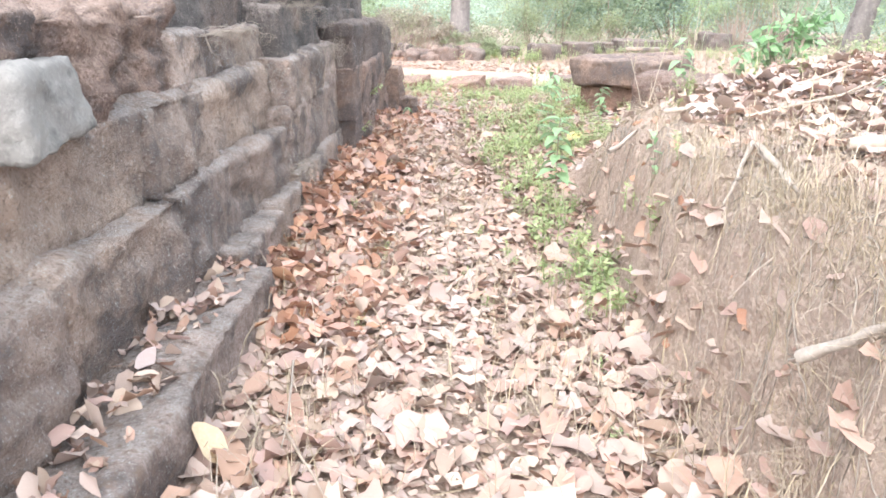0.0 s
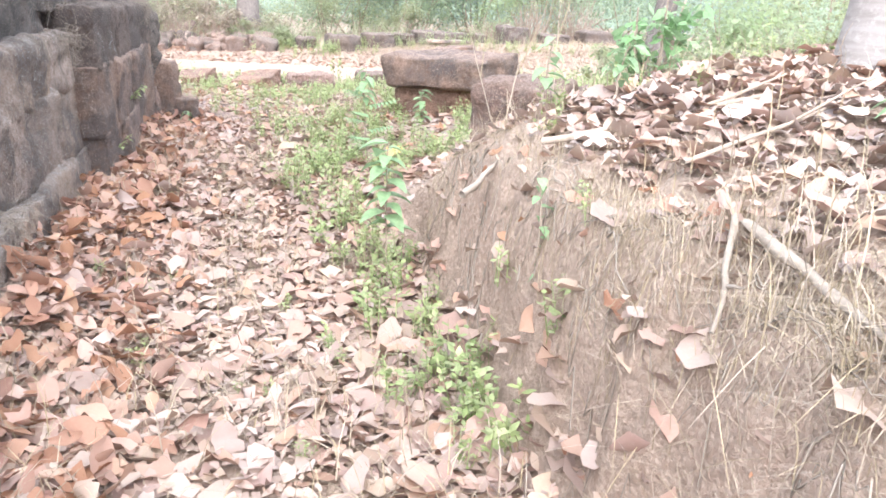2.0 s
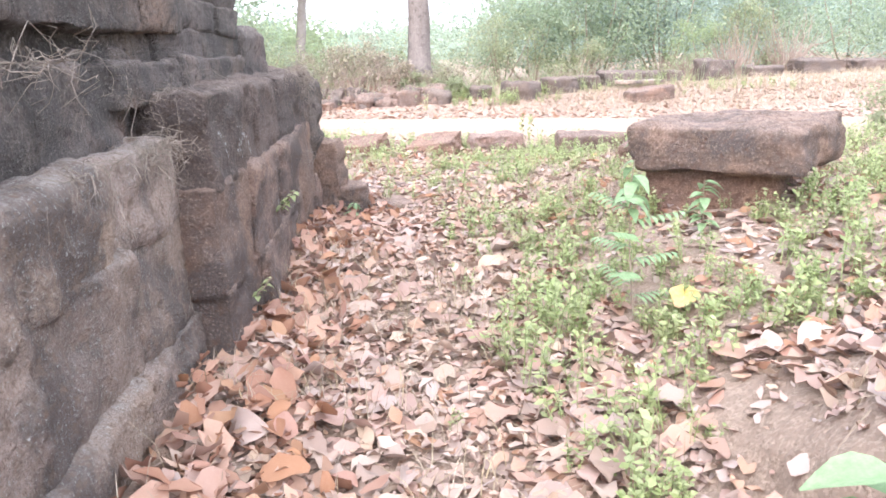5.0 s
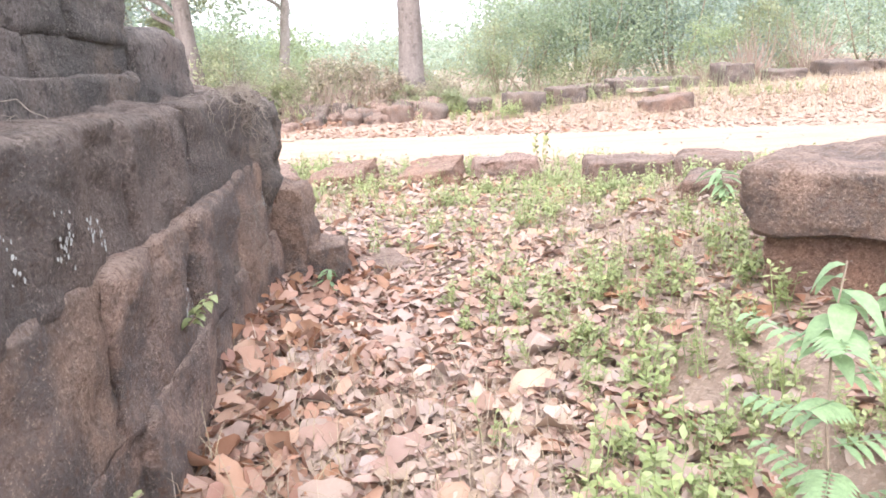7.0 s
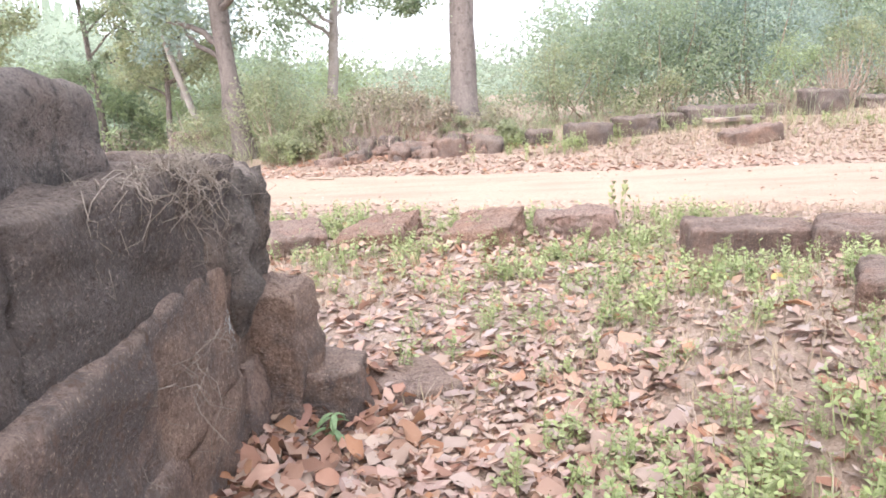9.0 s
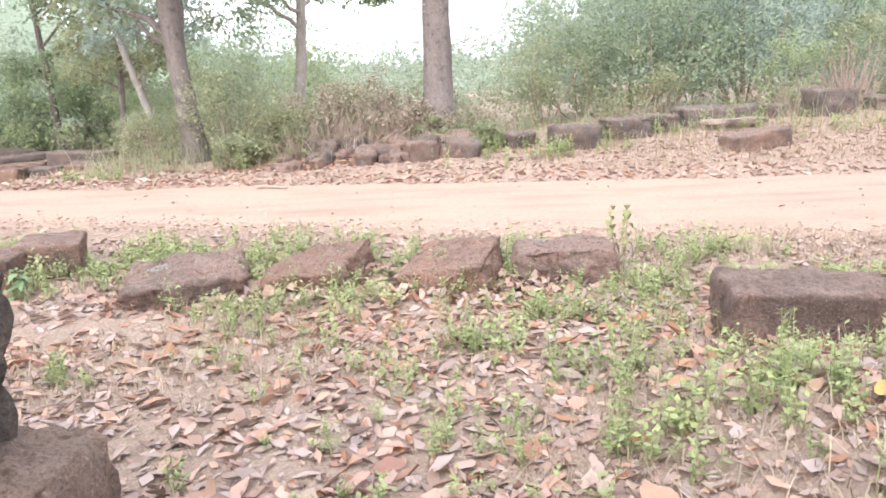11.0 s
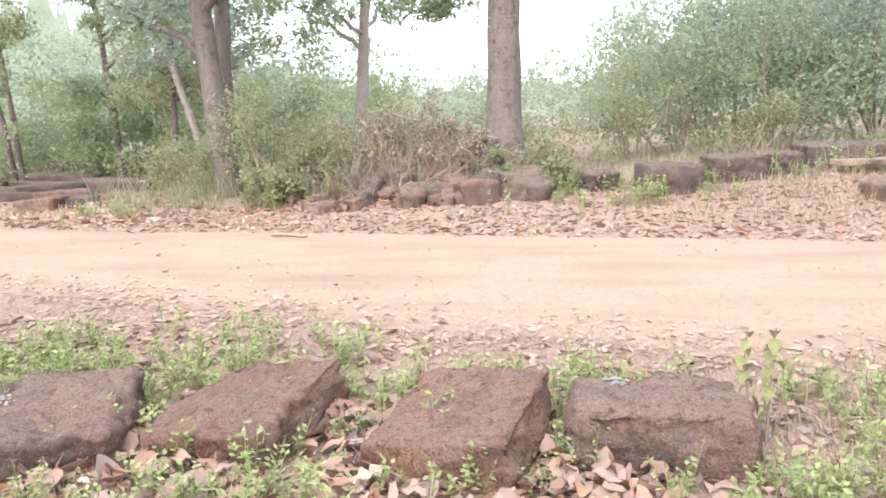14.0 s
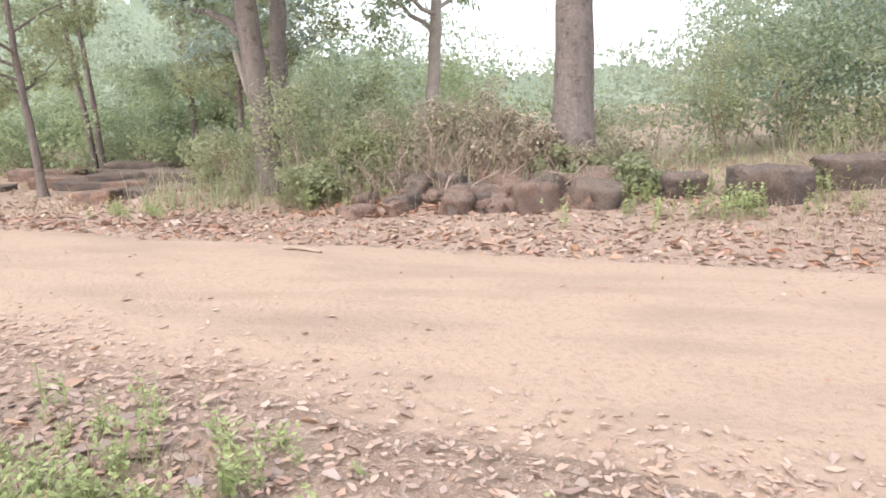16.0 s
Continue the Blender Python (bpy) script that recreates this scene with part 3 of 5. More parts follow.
# the low terrace among the trees
terrace = [
    (-11.3, 29.2, 1.05, 0.0, 0.34), (-10.45, 29.8, 0.8, 0.0, 0.28), (-9.75, 30.4, 1.7, 0.0, 0.56), (-9.1, 29.3, 1.1, 0.0, 0.20), (-8.0, 30.5, 1.1, 0.0, 0.78), (-7.2, 29.6, 0.8, 0.0, 0.36),
    (-12.6, 32.3, 1.7, 0.0, 0.30), (-14.6, 32.9, 2.1, 0.0, 0.30), (-13.4, 33.3, 2.4, 0.29, 0.20), (-16.0, 33.8, 2.4, 0.0, 0.40), (-15.9, 36.6, 2.9, 0.0, 0.34), (-15.6, 36.9, 2.5, 0.33, 0.20), (-18.6, 35.8, 2.6, 0.0, 0.42), (-18.2, 32.6, 1.6, 0.0, 0.25),
]
for i, (x, y, a, z, h) in enumerate(terrace):
    stone("terrace_block", "long dark laterite block of a low ruined terrace", x, y, gz(x, y) - 0.04 + z, (a, 0.9, h), (random.uniform(-2, 2), random.uniform(-3, 3), random.uniform(0, 14)), 110 + i, LATERITE_BROWN if i % 3 == 0 else LATERITE_SHADED, 0.06, 0.06, group="blocks of the low terrace", cuts=8)


# ---------------------------------------------------------------- plants: shared builders
def leaf_template(seed, stations=6, flat=False):
    """A dry leaf of length 1 along x, folded on its midrib, curled and wavy."""
    r = np.random.default_rng(seed)
    s = np.linspace(0.02, 0.98, stations)
    w = (0.17 + 0.19 * r.random()) * np.sin(np.pi * s ** r.uniform(0.75, 1.0)) ** r.uniform(0.5, 0.9) + 0.012
    w = w * (1 + 0.14 * np.sin(s * r.uniform(6, 12) + r.uniform(0, 6)))
    curl, fold, wav = r.uniform(-0.7, 1.1), r.uniform(0.0, 0.85) ** 1.4, r.uniform(0.03, 0.22)
    if flat:
        curl, fold, wav = curl * 0.4, 0.25, 0.03
    x = np.sin((s - 0.5) * (abs(curl) + 1e-3)) / (abs(curl) + 1e-3)
    z0 = (1 - np.cos((s - 0.5) * curl * 1.4)) * np.sign(curl) * 0.5
    rows = []
    for k, side in enumerate((-1, -0.0, 1)):
        ragged = 1 + 0.15 * r.normal(size=stations).clip(-1.6, 1.2) * (not flat)
        y = side * w * np.cos(fold) * ragged
        z = z0 + abs(side) * w * np.sin(fold) + abs(side) * wav * np.sin(s * 11 + r.uniform(0, 6)) * 0.6
        rows.append(np.stack([x, y + 0.03 * np.sin(s * 4 + seed), z], 1))
    v = np.stack(rows, 1).reshape(-1, 3)
    v[:, 2] -= v[:, 2].min()
    f = []
    for i in range(stations - 1):
        for j in range(2):
            a = i * 3 + j
            f.append((a, a + 3, a + 4, a + 1))
    return v, np.array(f)


def turns(yaw, pitch, roll):
    """Rotation matrices for arrays of angles."""
    cy, sy, cp, sp, cr, sr = np.cos(yaw), np.sin(yaw), np.cos(pitch), np.sin(pitch), np.cos(roll), np.sin(roll)
    o, z = np.ones_like(yaw), np.zeros_like(yaw)
    a = np.stack([np.stack([cy, -sy, z], -1), np.stack([sy, cy, z], -1), np.stack([z, z, o], -1)], -2)
    b = np.stack([np.stack([cp, z, sp], -1), np.stack([z, o, z], -1), np.stack([-sp, z, cp], -1)], -2)
    c = np.stack([np.stack([o, z, z], -1), np.stack([z, cr, -sr], -1), np.stack([z, sr, cr], -1)], -2)
    return a @ b @ c


def spread(templates, pos, size, yaw, pitch, roll):
    """Copies of the templates, one at each place, as one heap of quads."""
    soup = Soup()
    pick = rng.integers(0, len(templates), len(pos))
    rot = turns(yaw, pitch, roll)
    for k, (v, f) in enumerate(templates):
        m = pick == k
        n = int(m.sum())
        if not n:
            continue
        w = np.einsum("nij,vj->nvi", rot[m], v) * size[m][:, None, None] + pos[m][:, None]
        idx = f[None] + (np.arange(n) * len(v))[:, None, None]
        soup.add(w.reshape(-1, 3), idx.reshape(-1, f.shape[1]))
    return soup


def scatter(n, x0, x1, y0, y1, keep):
    x, y = rng.uniform(x0, x1, n), rng.uniform(y0, y1, n)
    m = rng.random(n) < keep(x, y)
    return x[m], y[m]


LEAVES = [leaf_template(s, 5) for s in range(26)]
LEAVES_LOW = [leaf_template(s, 3) for s in range(20, 34)]


def litter(name, label, x, y, size, material, lift=0.05, tilt=0.3, templates=LEAVES, z=None):
    n = len(x)
    zz = (ground_z(x, y) if z is None else z) + rng.uniform(0.0, lift, n) - 0.01
    s = rng.uniform(size[0], size[1], n) * rng.choice([0.4, 0.6, 0.8, 1.0, 1.25], n)
    soup = spread(templates, np.stack([x, y, zz], 1), s, rng.uniform(0, 6.28, n), rng.normal(0, tilt, n), rng.normal(0, tilt, n))
    return tagged(new(name, soup.mesh(name, material, True)), label, "leaf litter", kind="stuff")


# fallen leaves
def on_path(x, y):
    d = smooth(-1.0, -0.8, x) * (1 - 0.97 * smooth(0.92, 1.14, x)) * (1 - 0.7 * smooth(9.5, 12.0, y))
    worn = 1 - 0.5 * np.exp(-((x - 0.05) / 0.28) ** 2)
    return d * worn


x, y = scatter(16500, -0.98, 1.2, -1.2, 12.0, on_path)
path_litter = litter("path_leaf_litter", "curled reddish-brown dry leaves covering the path", x, y, (0.075, 0.17), LEAF_DRY, 0.04, 0.24)
x, y = scatter(15000, -0.95, 1.0, -1.0, 11.0, lambda x, y: 0.25 + 0.75 * np.exp(-((x - 0.05) / 0.34) ** 2))
litter("path_crumbs", "pale crumbled leaf bits trodden along the path", x, y, (0.03, 0.085), LEAF_PALE, 0.06, 0.22, LEAVES_LOW)
x, y = scatter(2600, -1.0, 0.0, 3.0, 11.6, lambda x, y: 1 - smooth(-0.7, -0.05, x))
litter("wall_foot_litter", "dry brown leaves heaped against the wall foot", x, y, (0.09, 0.17), LEAF_RED, 0.10, 0.55)
x, y = scatter(21000, 1.05, 6.0, -0.8, 6.2, lambda x, y: smooth(1.15, 1.36, x + 0.25 * (wave(y * 1.7, y * 0, 15) - 0.5)) * (0.55 + 0.45 * wave(x * 1.5, y * 1.5, 21)) * (1 - smooth(4.6, 6.0, x)) * (1 - 0.7 * smooth(5.4, 6.2, y)))
litter("bank_leaf_litter", "greyish weathered dry leaves on the bank top", x, y, (0.045, 0.135), LEAF_GREY, 0.035, 0.22)
x, y = scatter(8500, 1.1, 6.0, 1.6, 7.0, lambda x, y: (0.25 + 0.65 * smooth(2.8, 4.2, y)) * smooth(1.16, 1.4, x))
litter("bank_brown_litter", "brown dry leaves lying over the bank", x, y, (0.07, 0.17), LEAF_DRY, 0.06, 0.3)
x, y = scatter(120, 0.95, 1.3, 0.2, 5.5, lambda x, y: 0.5 + 0 * x)
litter("bank_face_litter", "dry leaves caught on the bank face", x, y, (0.05, 0.10), LEAF_RED, 0.02, 0.5)
def bare(x, y):
    """A trodden patch with hardly any litter."""
    return np.exp(-(((x + 2.0) / 1.0) ** 2 + ((y - 14.2) / 0.32) ** 2) ** 2)


x, y = scatter(54000, -5.5, 6.5, 6.2, 17.2, lambda x, y: np.maximum(smooth(9.5, 11.5, y), smooth(0.8, 1.3, x)) * (0.5 + 0.5 * smooth(0.3, 0.6, wave(x * 0.9, y * 0.9, 22))) * (y < road_near(x) - 0.1) * (x > -1.0 - 9 * (y > 11.6)) * (1 - 0.8 * bare(x, y)) * (1 - 0.8 * smooth(0.9, 0.4, road_near(x) - y)))
litter("clearing_litter", "pale pinkish-brown leaf litter over the clearing", x, y, (0.045, 0.12), LEAF_GREY, 0.03, 0.26, LEAVES_LOW)
x, y = scatter(17000, -4.5, 5.0, 6.6, 15.0, lambda x, y: 0.9 * (x > -1.0 - 9 * (y > 11.6)) * (0.25 + 0.75 * smooth(0.4, 0.65, wave(x * 1.1, y * 1.1, 23))) * (y < road_near(x) - 0.3) * (1 - 0.9 * bare(x, y)))
litter("clearing_brown_litter", "reddish dry leaves among the clearing weeds", x, y, (0.06, 0.15), LEAF_RED, 0.03, 0.3, LEAVES_LOW)
x, y = scatter(80000, -9, 7, 14.8, 20.2, lambda x, y: np.where(y < road_near(x), np.exp(-((y - road_near(x)) / 0.75) ** 2), np.exp(-((y - road_near(x)) / 0.42) ** 2)) * 0.75 * (0.45 + 0.55 * wave(x * 2.2, y * 2.2, 25)))
litter("verge_litter", "pale crumbled leaves thinning out onto the road", x, y, (0.025, 0.068), LEAF_PALE, 0.012, 0.14, LEAVES_LOW, ground_z(x, y) + 0.022 + 0.018 * smooth(-0.1, 0.0, y - road_near(x)))
x, y = scatter(5200, -9, 7, 14.8, 20.0, lambda x, y: np.exp(-np.abs(y - road_near(x) + 0.4) / 0.35) * 0.8)
litter("verge_brown_litter", "brown dry leaves scattered along the road verge", x, y, (0.05, 0.11), LEAF_DRY, 0.02, 0.25, LEAVES_LOW, ground_z(x, y) + 0.022 + 0.018 * smooth(-0.1, 0.0, y - road_near(x)))
x, y = scatter(5000, -9, 9, 15.5, 22.5, lambda x, y: (y > road_near(x)) * (y < road_far(x)) * (0.15 + 0.85 * smooth(0.5, 0.75, wave(x * 0.8, y * 2.2, 26))))
litter("road_crumbs", "tiny dark crumbs and pebbles on the sandy road", x, y, (0.012, 0.032), LEAF_RED, 0.004, 0.3, LEAVES_LOW, ground_z(x, y) + 0.042)
x, y = scatter(52000, -20, 14, 19.5, 27.5, lambda x, y: smooth(-0.25, 0.35, y - road_far(x)) * (1 - smooth(1.4, 3.6, y - road_far(x) - np.clip(x * 0.15, 0, 0.9) - np.clip(-x * 0.1 - 0.4, 0, 1.5))))
litter("far_verge_litter", "band of orange-brown leaves beyond the road", x, y, (0.06, 0.13), LEAF_DRY, 0.02, 0.22, LEAVES_LOW)
x, y = scatter(9000, -20, 6, 19.5, 24.5, lambda x, y: smooth(-0.1, 0.3, y - road_far(x)) * (1 - smooth(0.5, 1.3, y - road_far(x))))
litter("far_verge_red_litter", "rusty fallen leaves in a drift beyond the road", x, y, (0.07, 0.14), LEAF_RED, 0.03, 0.3, LEAVES_LOW)
x, y = scatter(5000, -4.5, 2.5, 23.6, 26.8, lambda x, y: 0.9 * np.exp(-((x + 1.2) / 2.2) ** 2))
litter("mound_litter", "brown leaves and twigs covering the mound", x, y, (0.08, 0.16), LEAF_RED, 0.05, 0.4, LEAVES_LOW)
x, y = scatter(4200, -8, 8, 16.0, 22.5, lambda x, y: (y > road_near(x)) * (y < road_far(x)) * 0.22 * smooth(0.45, 0.7, wave(x * 1.3, y * 1.3, 24)))
litter("road_litter", "small dark leaf scraps on the sandy road", x, y, (0.025, 0.085), LEAF_DRY, 0.008, 0.2, LEAVES_LOW, ground_z(x, y) + 0.042)
n = 380
x, y = rng.uniform(-1.15, -0.92, n), rng.uniform(-0.6, 3.5, n)
litter("ledge_litter", "dry leaves lodged on the wall ledge", x, y, (0.07, 0.13), LEAF_DRY, 0.06, 0.6, LEAVES, 0.245 + 0.25 * (-0.95 - x))

x, y = scatter(1500, -2.6, 1.3, 14.55, 15.6, lambda x, y: 0.35 + 0.65 * np.maximum(np.exp(-((x + 0.15) / 0.22) ** 2), np.maximum(np.exp(-((x - 0.83) / 0.2) ** 2), np.exp(-((x + 1.2) / 0.22) ** 2))))
litter("block_gap_litter", "big tan leaves drifted between the edging blocks", x, y, (0.08, 0.19), LEAF_DRY, 0.07, 0.4)

# single leaves that stand out on the path
leaf_shapes = [raw_mesh("leaf", *leaf_template(50 + k, 7), LEAF_DRY_ONE, True) for k in range(10)]
xs1, ys1 = scatter(420, -0.85, 1.0, 1.2, 10.5, on_path)
for i, (a, b) in enumerate(list(zip(xs1, ys1))[:260]):
    s = random.uniform(0.14, 0.25)
    child("leaf", leaf_shapes[i % 10], path_litter, pose(a, b, gz(a, b) + 0.035, random.gauss(0, 18), random.gauss(0, 18), random.uniform(0, 360)) @ Matrix.Scale(s, 4))
yellow = raw_mesh("yellow_leaf", *leaf_template(1, 8, True), LEAF_YELLOW, True)
golden = raw_mesh("golden_leaf", *leaf_template(1, 8, True), LEAF_GOLD, True)
for a, b, dz, s, r in ((-0.76, 2.16, 0.14, 0.20, (35, 55, 20)), (1.28, 7.42, 0.14, 0.24, (10, -12, 60)), (2.0, 11.9, 0.05, 0.22, (8, 5, 30)), (-1.2, 15.95, 0.08, 0.2, (70, 20, 40))):
    ob = new("fallen_yellow_leaf", golden if 5 < b < 15 else yellow)
    ob.matrix_basis = pose(a, b, gz(a, b) + dz * 0.6, *r) @ Matrix.Scale(s, 4)
    tagged(ob, "fresh fallen yellow leaf lying on brown litter", "leaf")


# ---------------------------------------------------------------- weeds, grass, twigs
def weed_template(seed, leaves=42):
    r = np.random.default_rng(seed)
    soup = Soup()
    for s in range(7):
        a, lean, h = r.uniform(0, 6.28), r.uniform(0.02, 0.4), r.uniform(0.45, 1.0)
        d = np.array([np.cos(a) * lean, np.sin(a) * lean, 1.0])
        side = np.array([-np.sin(a), np.cos(a), 0]) * 0.012
        base = np.array([r.normal(0, 0.12), r.normal(0, 0.12), 0])
        soup.add([base - side, base + side, base + d * h + side * 0.4, base + d * h - side * 0.4], [(0, 1, 2, 3)])
        for k in range(leaves // 5):
            t = r.uniform(0.25, 1.0)
            p = base + d * h * t
            b, e, w = r.uniform(0, 6.28), r.uniform(-0.2, 0.8), r.uniform(0.09, 0.19)
            u = np.array([np.cos(b) * np.cos(e), np.sin(b) * np.cos(e), np.sin(e)])
            q = np.array([-np.sin(b), np.cos(b), r.uniform(-0.4, 0.4)]) * w * 0.26
            w = w * 0.95
            soup.add([p, p + u * w * 0.5 + q, p + u * w, p + u * w * 0.5 - q], [(0, 1, 2, 3)])
    return np.concatenate(soup.v), np.concatenate(soup.f)


WEEDS = [weed_template(s) for s in range(9)]


def weeds(name, label, x, y, size, material=WEED, z=None):
    n = len(x)
    zz = ground_z(x, y) - 0.015 if z is None else z
    soup = spread(WEEDS, np.stack([x, y, zz], 1), rng.uniform(size[0], size[1], n), rng.uniform(0, 6.28, n), rng.normal(0, 0.12, n), rng.normal(0, 0.12, n))
    return tagged(new(name, soup.mesh(name, material)), label, "weeds", kind="stuff")


x, y = scatter(290, 0.25, 1.25, 3.4, 9.5, lambda x, y: np.exp(-((x - (0.78 - 0.05 * (y - 6))) / 0.26) ** 2) * (0.15 + 0.85 * smooth(0.3, 0.6, wave(x * 2, y * 1.2, 41))))
weeds("path_weeds", "small green weeds growing along the bank foot", x, y, (0.12, 0.38))
CLUMPS = ((-2.01, 13.21), (1.00, 12.98), (1.11, 12.01), (2.01, 13.21), (2.08, 12.34), (-0.33, 14.38), (1.59, 11.84))
x, y = scatter(3200, -3.5, 3.5, 9.5, 14.6, lambda x, y: 0.75 * sum(np.exp(-((x - a) ** 2 + (y - c) ** 2) / 0.045) for a, c in CLUMPS))
weeds("clump_weeds", "thick clumps of bright green weeds in the clearing", x, y, (0.12, 0.30))
weeds("sapling_weeds", "green weeds crowding round a young sapling", *scatter(150, 0.85, 1.75, 7.2, 8.9, lambda x, y: 0.7 * np.exp(-((x - 1.2) / 0.35) ** 2)), (0.10, 0.26))
x, y = scatter(7000, -4.5, 5.0, 6.8, 14.8, lambda x, y: (0.10 + 0.66 * smooth(0.38, 0.75, wave(x * 1.7 + 0.3, y * 1.7, 42))) * (x > -0.5 - 5 * (y > 12)) * smooth(-0.6, 0.9, x + (y - 8.5) * 0.35 - 0.7))
weeds("clearing_weeds", "patches of low bright green weeds in the clearing", x, y, (0.10, 0.28))
x, y = scatter(2200, -6.5, 3.2, 14.5, 17.6, lambda x, y: (y < road_near(x) - 0.45) * (np.hypot(x - 1.79, y - 15.3) > 0.4) * (0.15 + 0.85 * smooth(0.3, 0.55, wave(x * 1.6, y * 1.6, 43))) * np.exp(-((y - 15.7 + 0.1 * x) / 0.72) ** 2))
weeds("edging_weeds", "green weeds between the blocks along the road", x, y, (0.12, 0.32))
x, y = scatter(240, -0.9, 0.9, 0.8, 8.0, lambda x, y: 0.5 * smooth(0.5, 0.7, wave(x * 3, y * 1.5, 44)))
weeds("trodden_weeds", "sparse green sprigs coming through the leaves", x, y, (0.06, 0.14))
x, y = scatter(420, 1.3, 7.0, 3.2, 8.5, lambda x, y: 0.9 * smooth(3.6, 6.0, y + 0.4 * x - 0.5) * smooth(0.35, 0.65, wave(x * 1.2, y * 1.2, 45)))
weeds("bank_weeds", "green weeds sprouting from the leaf-covered bank", x, y, (0.14, 0.34))
x, y = scatter(700, -8, 10, 22.5, 27, lambda x, y: 0.8 * smooth(0.5, 0.8, wave(x * 0.6, y * 0.9, 46)) * smooth(0.9, 1.8, y - road_far(x)))
weeds("far_weeds", "green and straw-coloured weeds beyond the road", x, y, (0.2, 0.5))


def blades(name, label, x, y, length, width, material, lean=0.7, z=None, down=False):
    """Thin bent blades or straws."""
    n = len(x)
    z = ground_z(x, y) if z is None else z
    a = rng.uniform(0, 6.28, n)
    ln = rng.uniform(length[0], length[1], n)
    k = np.abs(rng.normal(0.2, lean, n))
    d = np.stack([np.cos(a) * np.sin(k), np.sin(a) * np.sin(k), np.cos(k)], 1)
    if down:
        d = np.stack([-np.abs(rng.normal(0.15, 0.12, n)), rng.normal(0, 0.35, n), -np.ones(n)], 1)
    side = np.stack([-np.sin(a), np.cos(a), np.zeros(n)], 1) * rng.uniform(0.6, 1.2, n)[:, None] * width
    p0 = np.stack([x, y, z], 1)
    bend = np.stack([np.cos(a), np.sin(a), -0.6 * np.ones(n)], 1) * (ln * 0.22)[:, None] * (0.2 if down else 1)
    p1, p2 = p0 + d * (ln * 0.5)[:, None], p0 + d * ln[:, None] + bend
    v = np.stack([p0 - side, p0 + side, p1 - side * 0.8, p1 + side * 0.8, p2 - side * 0.3, p2 + side * 0.3], 1).reshape(-1, 3)
    i = np.arange(n)[:, None] * 6
    f = np.concatenate([i + np.array([[0, 1, 3, 2]]), i + np.array([[2, 3, 5, 4]])])
    return tagged(new(name, raw_mesh(name, v, f, material)), label, "dry grass", kind="stuff")


x, y = scatter(13000, 1.0, 1.6, -0.5, 5.6, lambda x, y: (0.15 + 0.85 * wave(x * 3, y * 3, 51)) * (0.3 + 0.7 * np.exp(-((x - 1.22) / 0.12) ** 2)))
xl, yl = scatter(5200, 1.0, 1.2, 0.2, 3.4, lambda x, y: 0.9 * smooth(0.25, 0.6, wave(x * 5, y * 3, 58)))
x, y = np.append(x, xl), np.append(y, yl)
blades("bank_dry_grass", "fine dry straw matting the bank face", x, y, (0.04, 0.18), 0.0012, STRAW, 1.0)
x, y = scatter(2700, 0.95, 1.3, 0.9, 3.0, lambda x, y: 0.3 + 0.7 * smooth(0.3, 0.6, wave(x * 4, y * 3, 60)))
blades("bank_foot_straw", "tangled pale straw clinging to the bank", x, y, (0.08, 0.28), 0.0014, STRAW, 1.1, z=ground_z(x, y) + 0.02)
x, y = scatter(7000, 1.06, 1.30, 0.0, 5.4, lambda x, y: smooth(0.25, 0.7, wave(x * 4, y * 2.5, 57)) * (0.25 + 0.75 * smooth(2.2, 3.2, y)))
blades("hanging_rootlets", "dry rootlets hanging down the cut bank", x, y, (0.04, 0.17), 0.0011, STRAW, 0.5, down=True, z=ground_z(x, y) + 0.02)
x, y = scatter(9500, -0.95, 0.95, 0.4, 9.5, lambda x, y: 0.2 + 0.8 * smooth(0.35, 0.65, wave(x * 2, y * 2, 52)))
blades("path_straw", "pale straw stalks lying among the path leaves", x, y, (0.06, 0.26), 0.0022, STRAW, 1.3, z=ground_z(x, y) + 0.03)
x, y = scatter(4500, 1.25, 4.5, 0.5, 6.2, lambda x, y: 0.2 + 0.8 * smooth(0.4, 0.65, wave(x * 2, y * 2, 55)))
blades("bank_top_straw", "pale straw lying among the bank leaves", x, y, (0.08, 0.28), 0.002, STRAW, 1.25, z=ground_z(x, y) + 0.03)
x, y = scatter(2200, -4.2, 2.0, 24.3, 25.8, lambda x, y: 0.3 + 0.7 * wave(x * 2, y * 2, 56))
blades("mound_grass", "dry brown grass growing over the mound", x, y, (0.15, 0.55), 0.008, FOLIAGE_DRY, 0.6)
x, y = scatter(9000, -7.5, 9.5, 24.0, 28.5, lambda x, y: (0.25 + 0.75 * wave(x * 0.9, y * 0.9, 59)) * smooth(1.6, 3.0, y - road_far(x)) * (1 - 0.75 * smooth(1.0, 2.5, x)))
blades("tall_brush_grass", "tall yellow-green grass among the roadside brush", x, y, (0.3, 1.0), 0.006, FOLIAGE_LIGHT, 0.5)
x, y = scatter(34000, -4.5, 5, 9.0, 16.5, lambda x, y: smooth(0.35, 0.7, wave(x * 0.9, y * 0.9, 53)) * (x > -1.0 - 9 * (y > 11.6)))
blades("clearing_dry_grass", "short dry grass in the clearing", x, y, (0.05, 0.16), 0.0028, STRAW, 0.8)
x, y = scatter(30000, -4, 14, 21.5, 27.5, lambda x, y: smooth(0.3, 1.2, y - road_far(x)) * (0.05 + 0.95 * smooth(1, 5, x)))
blades("far_dry_grass", "dry straw grass on the slope beyond the road", x, y, (0.06, 0.24), 0.005, STRAW, 1.0)


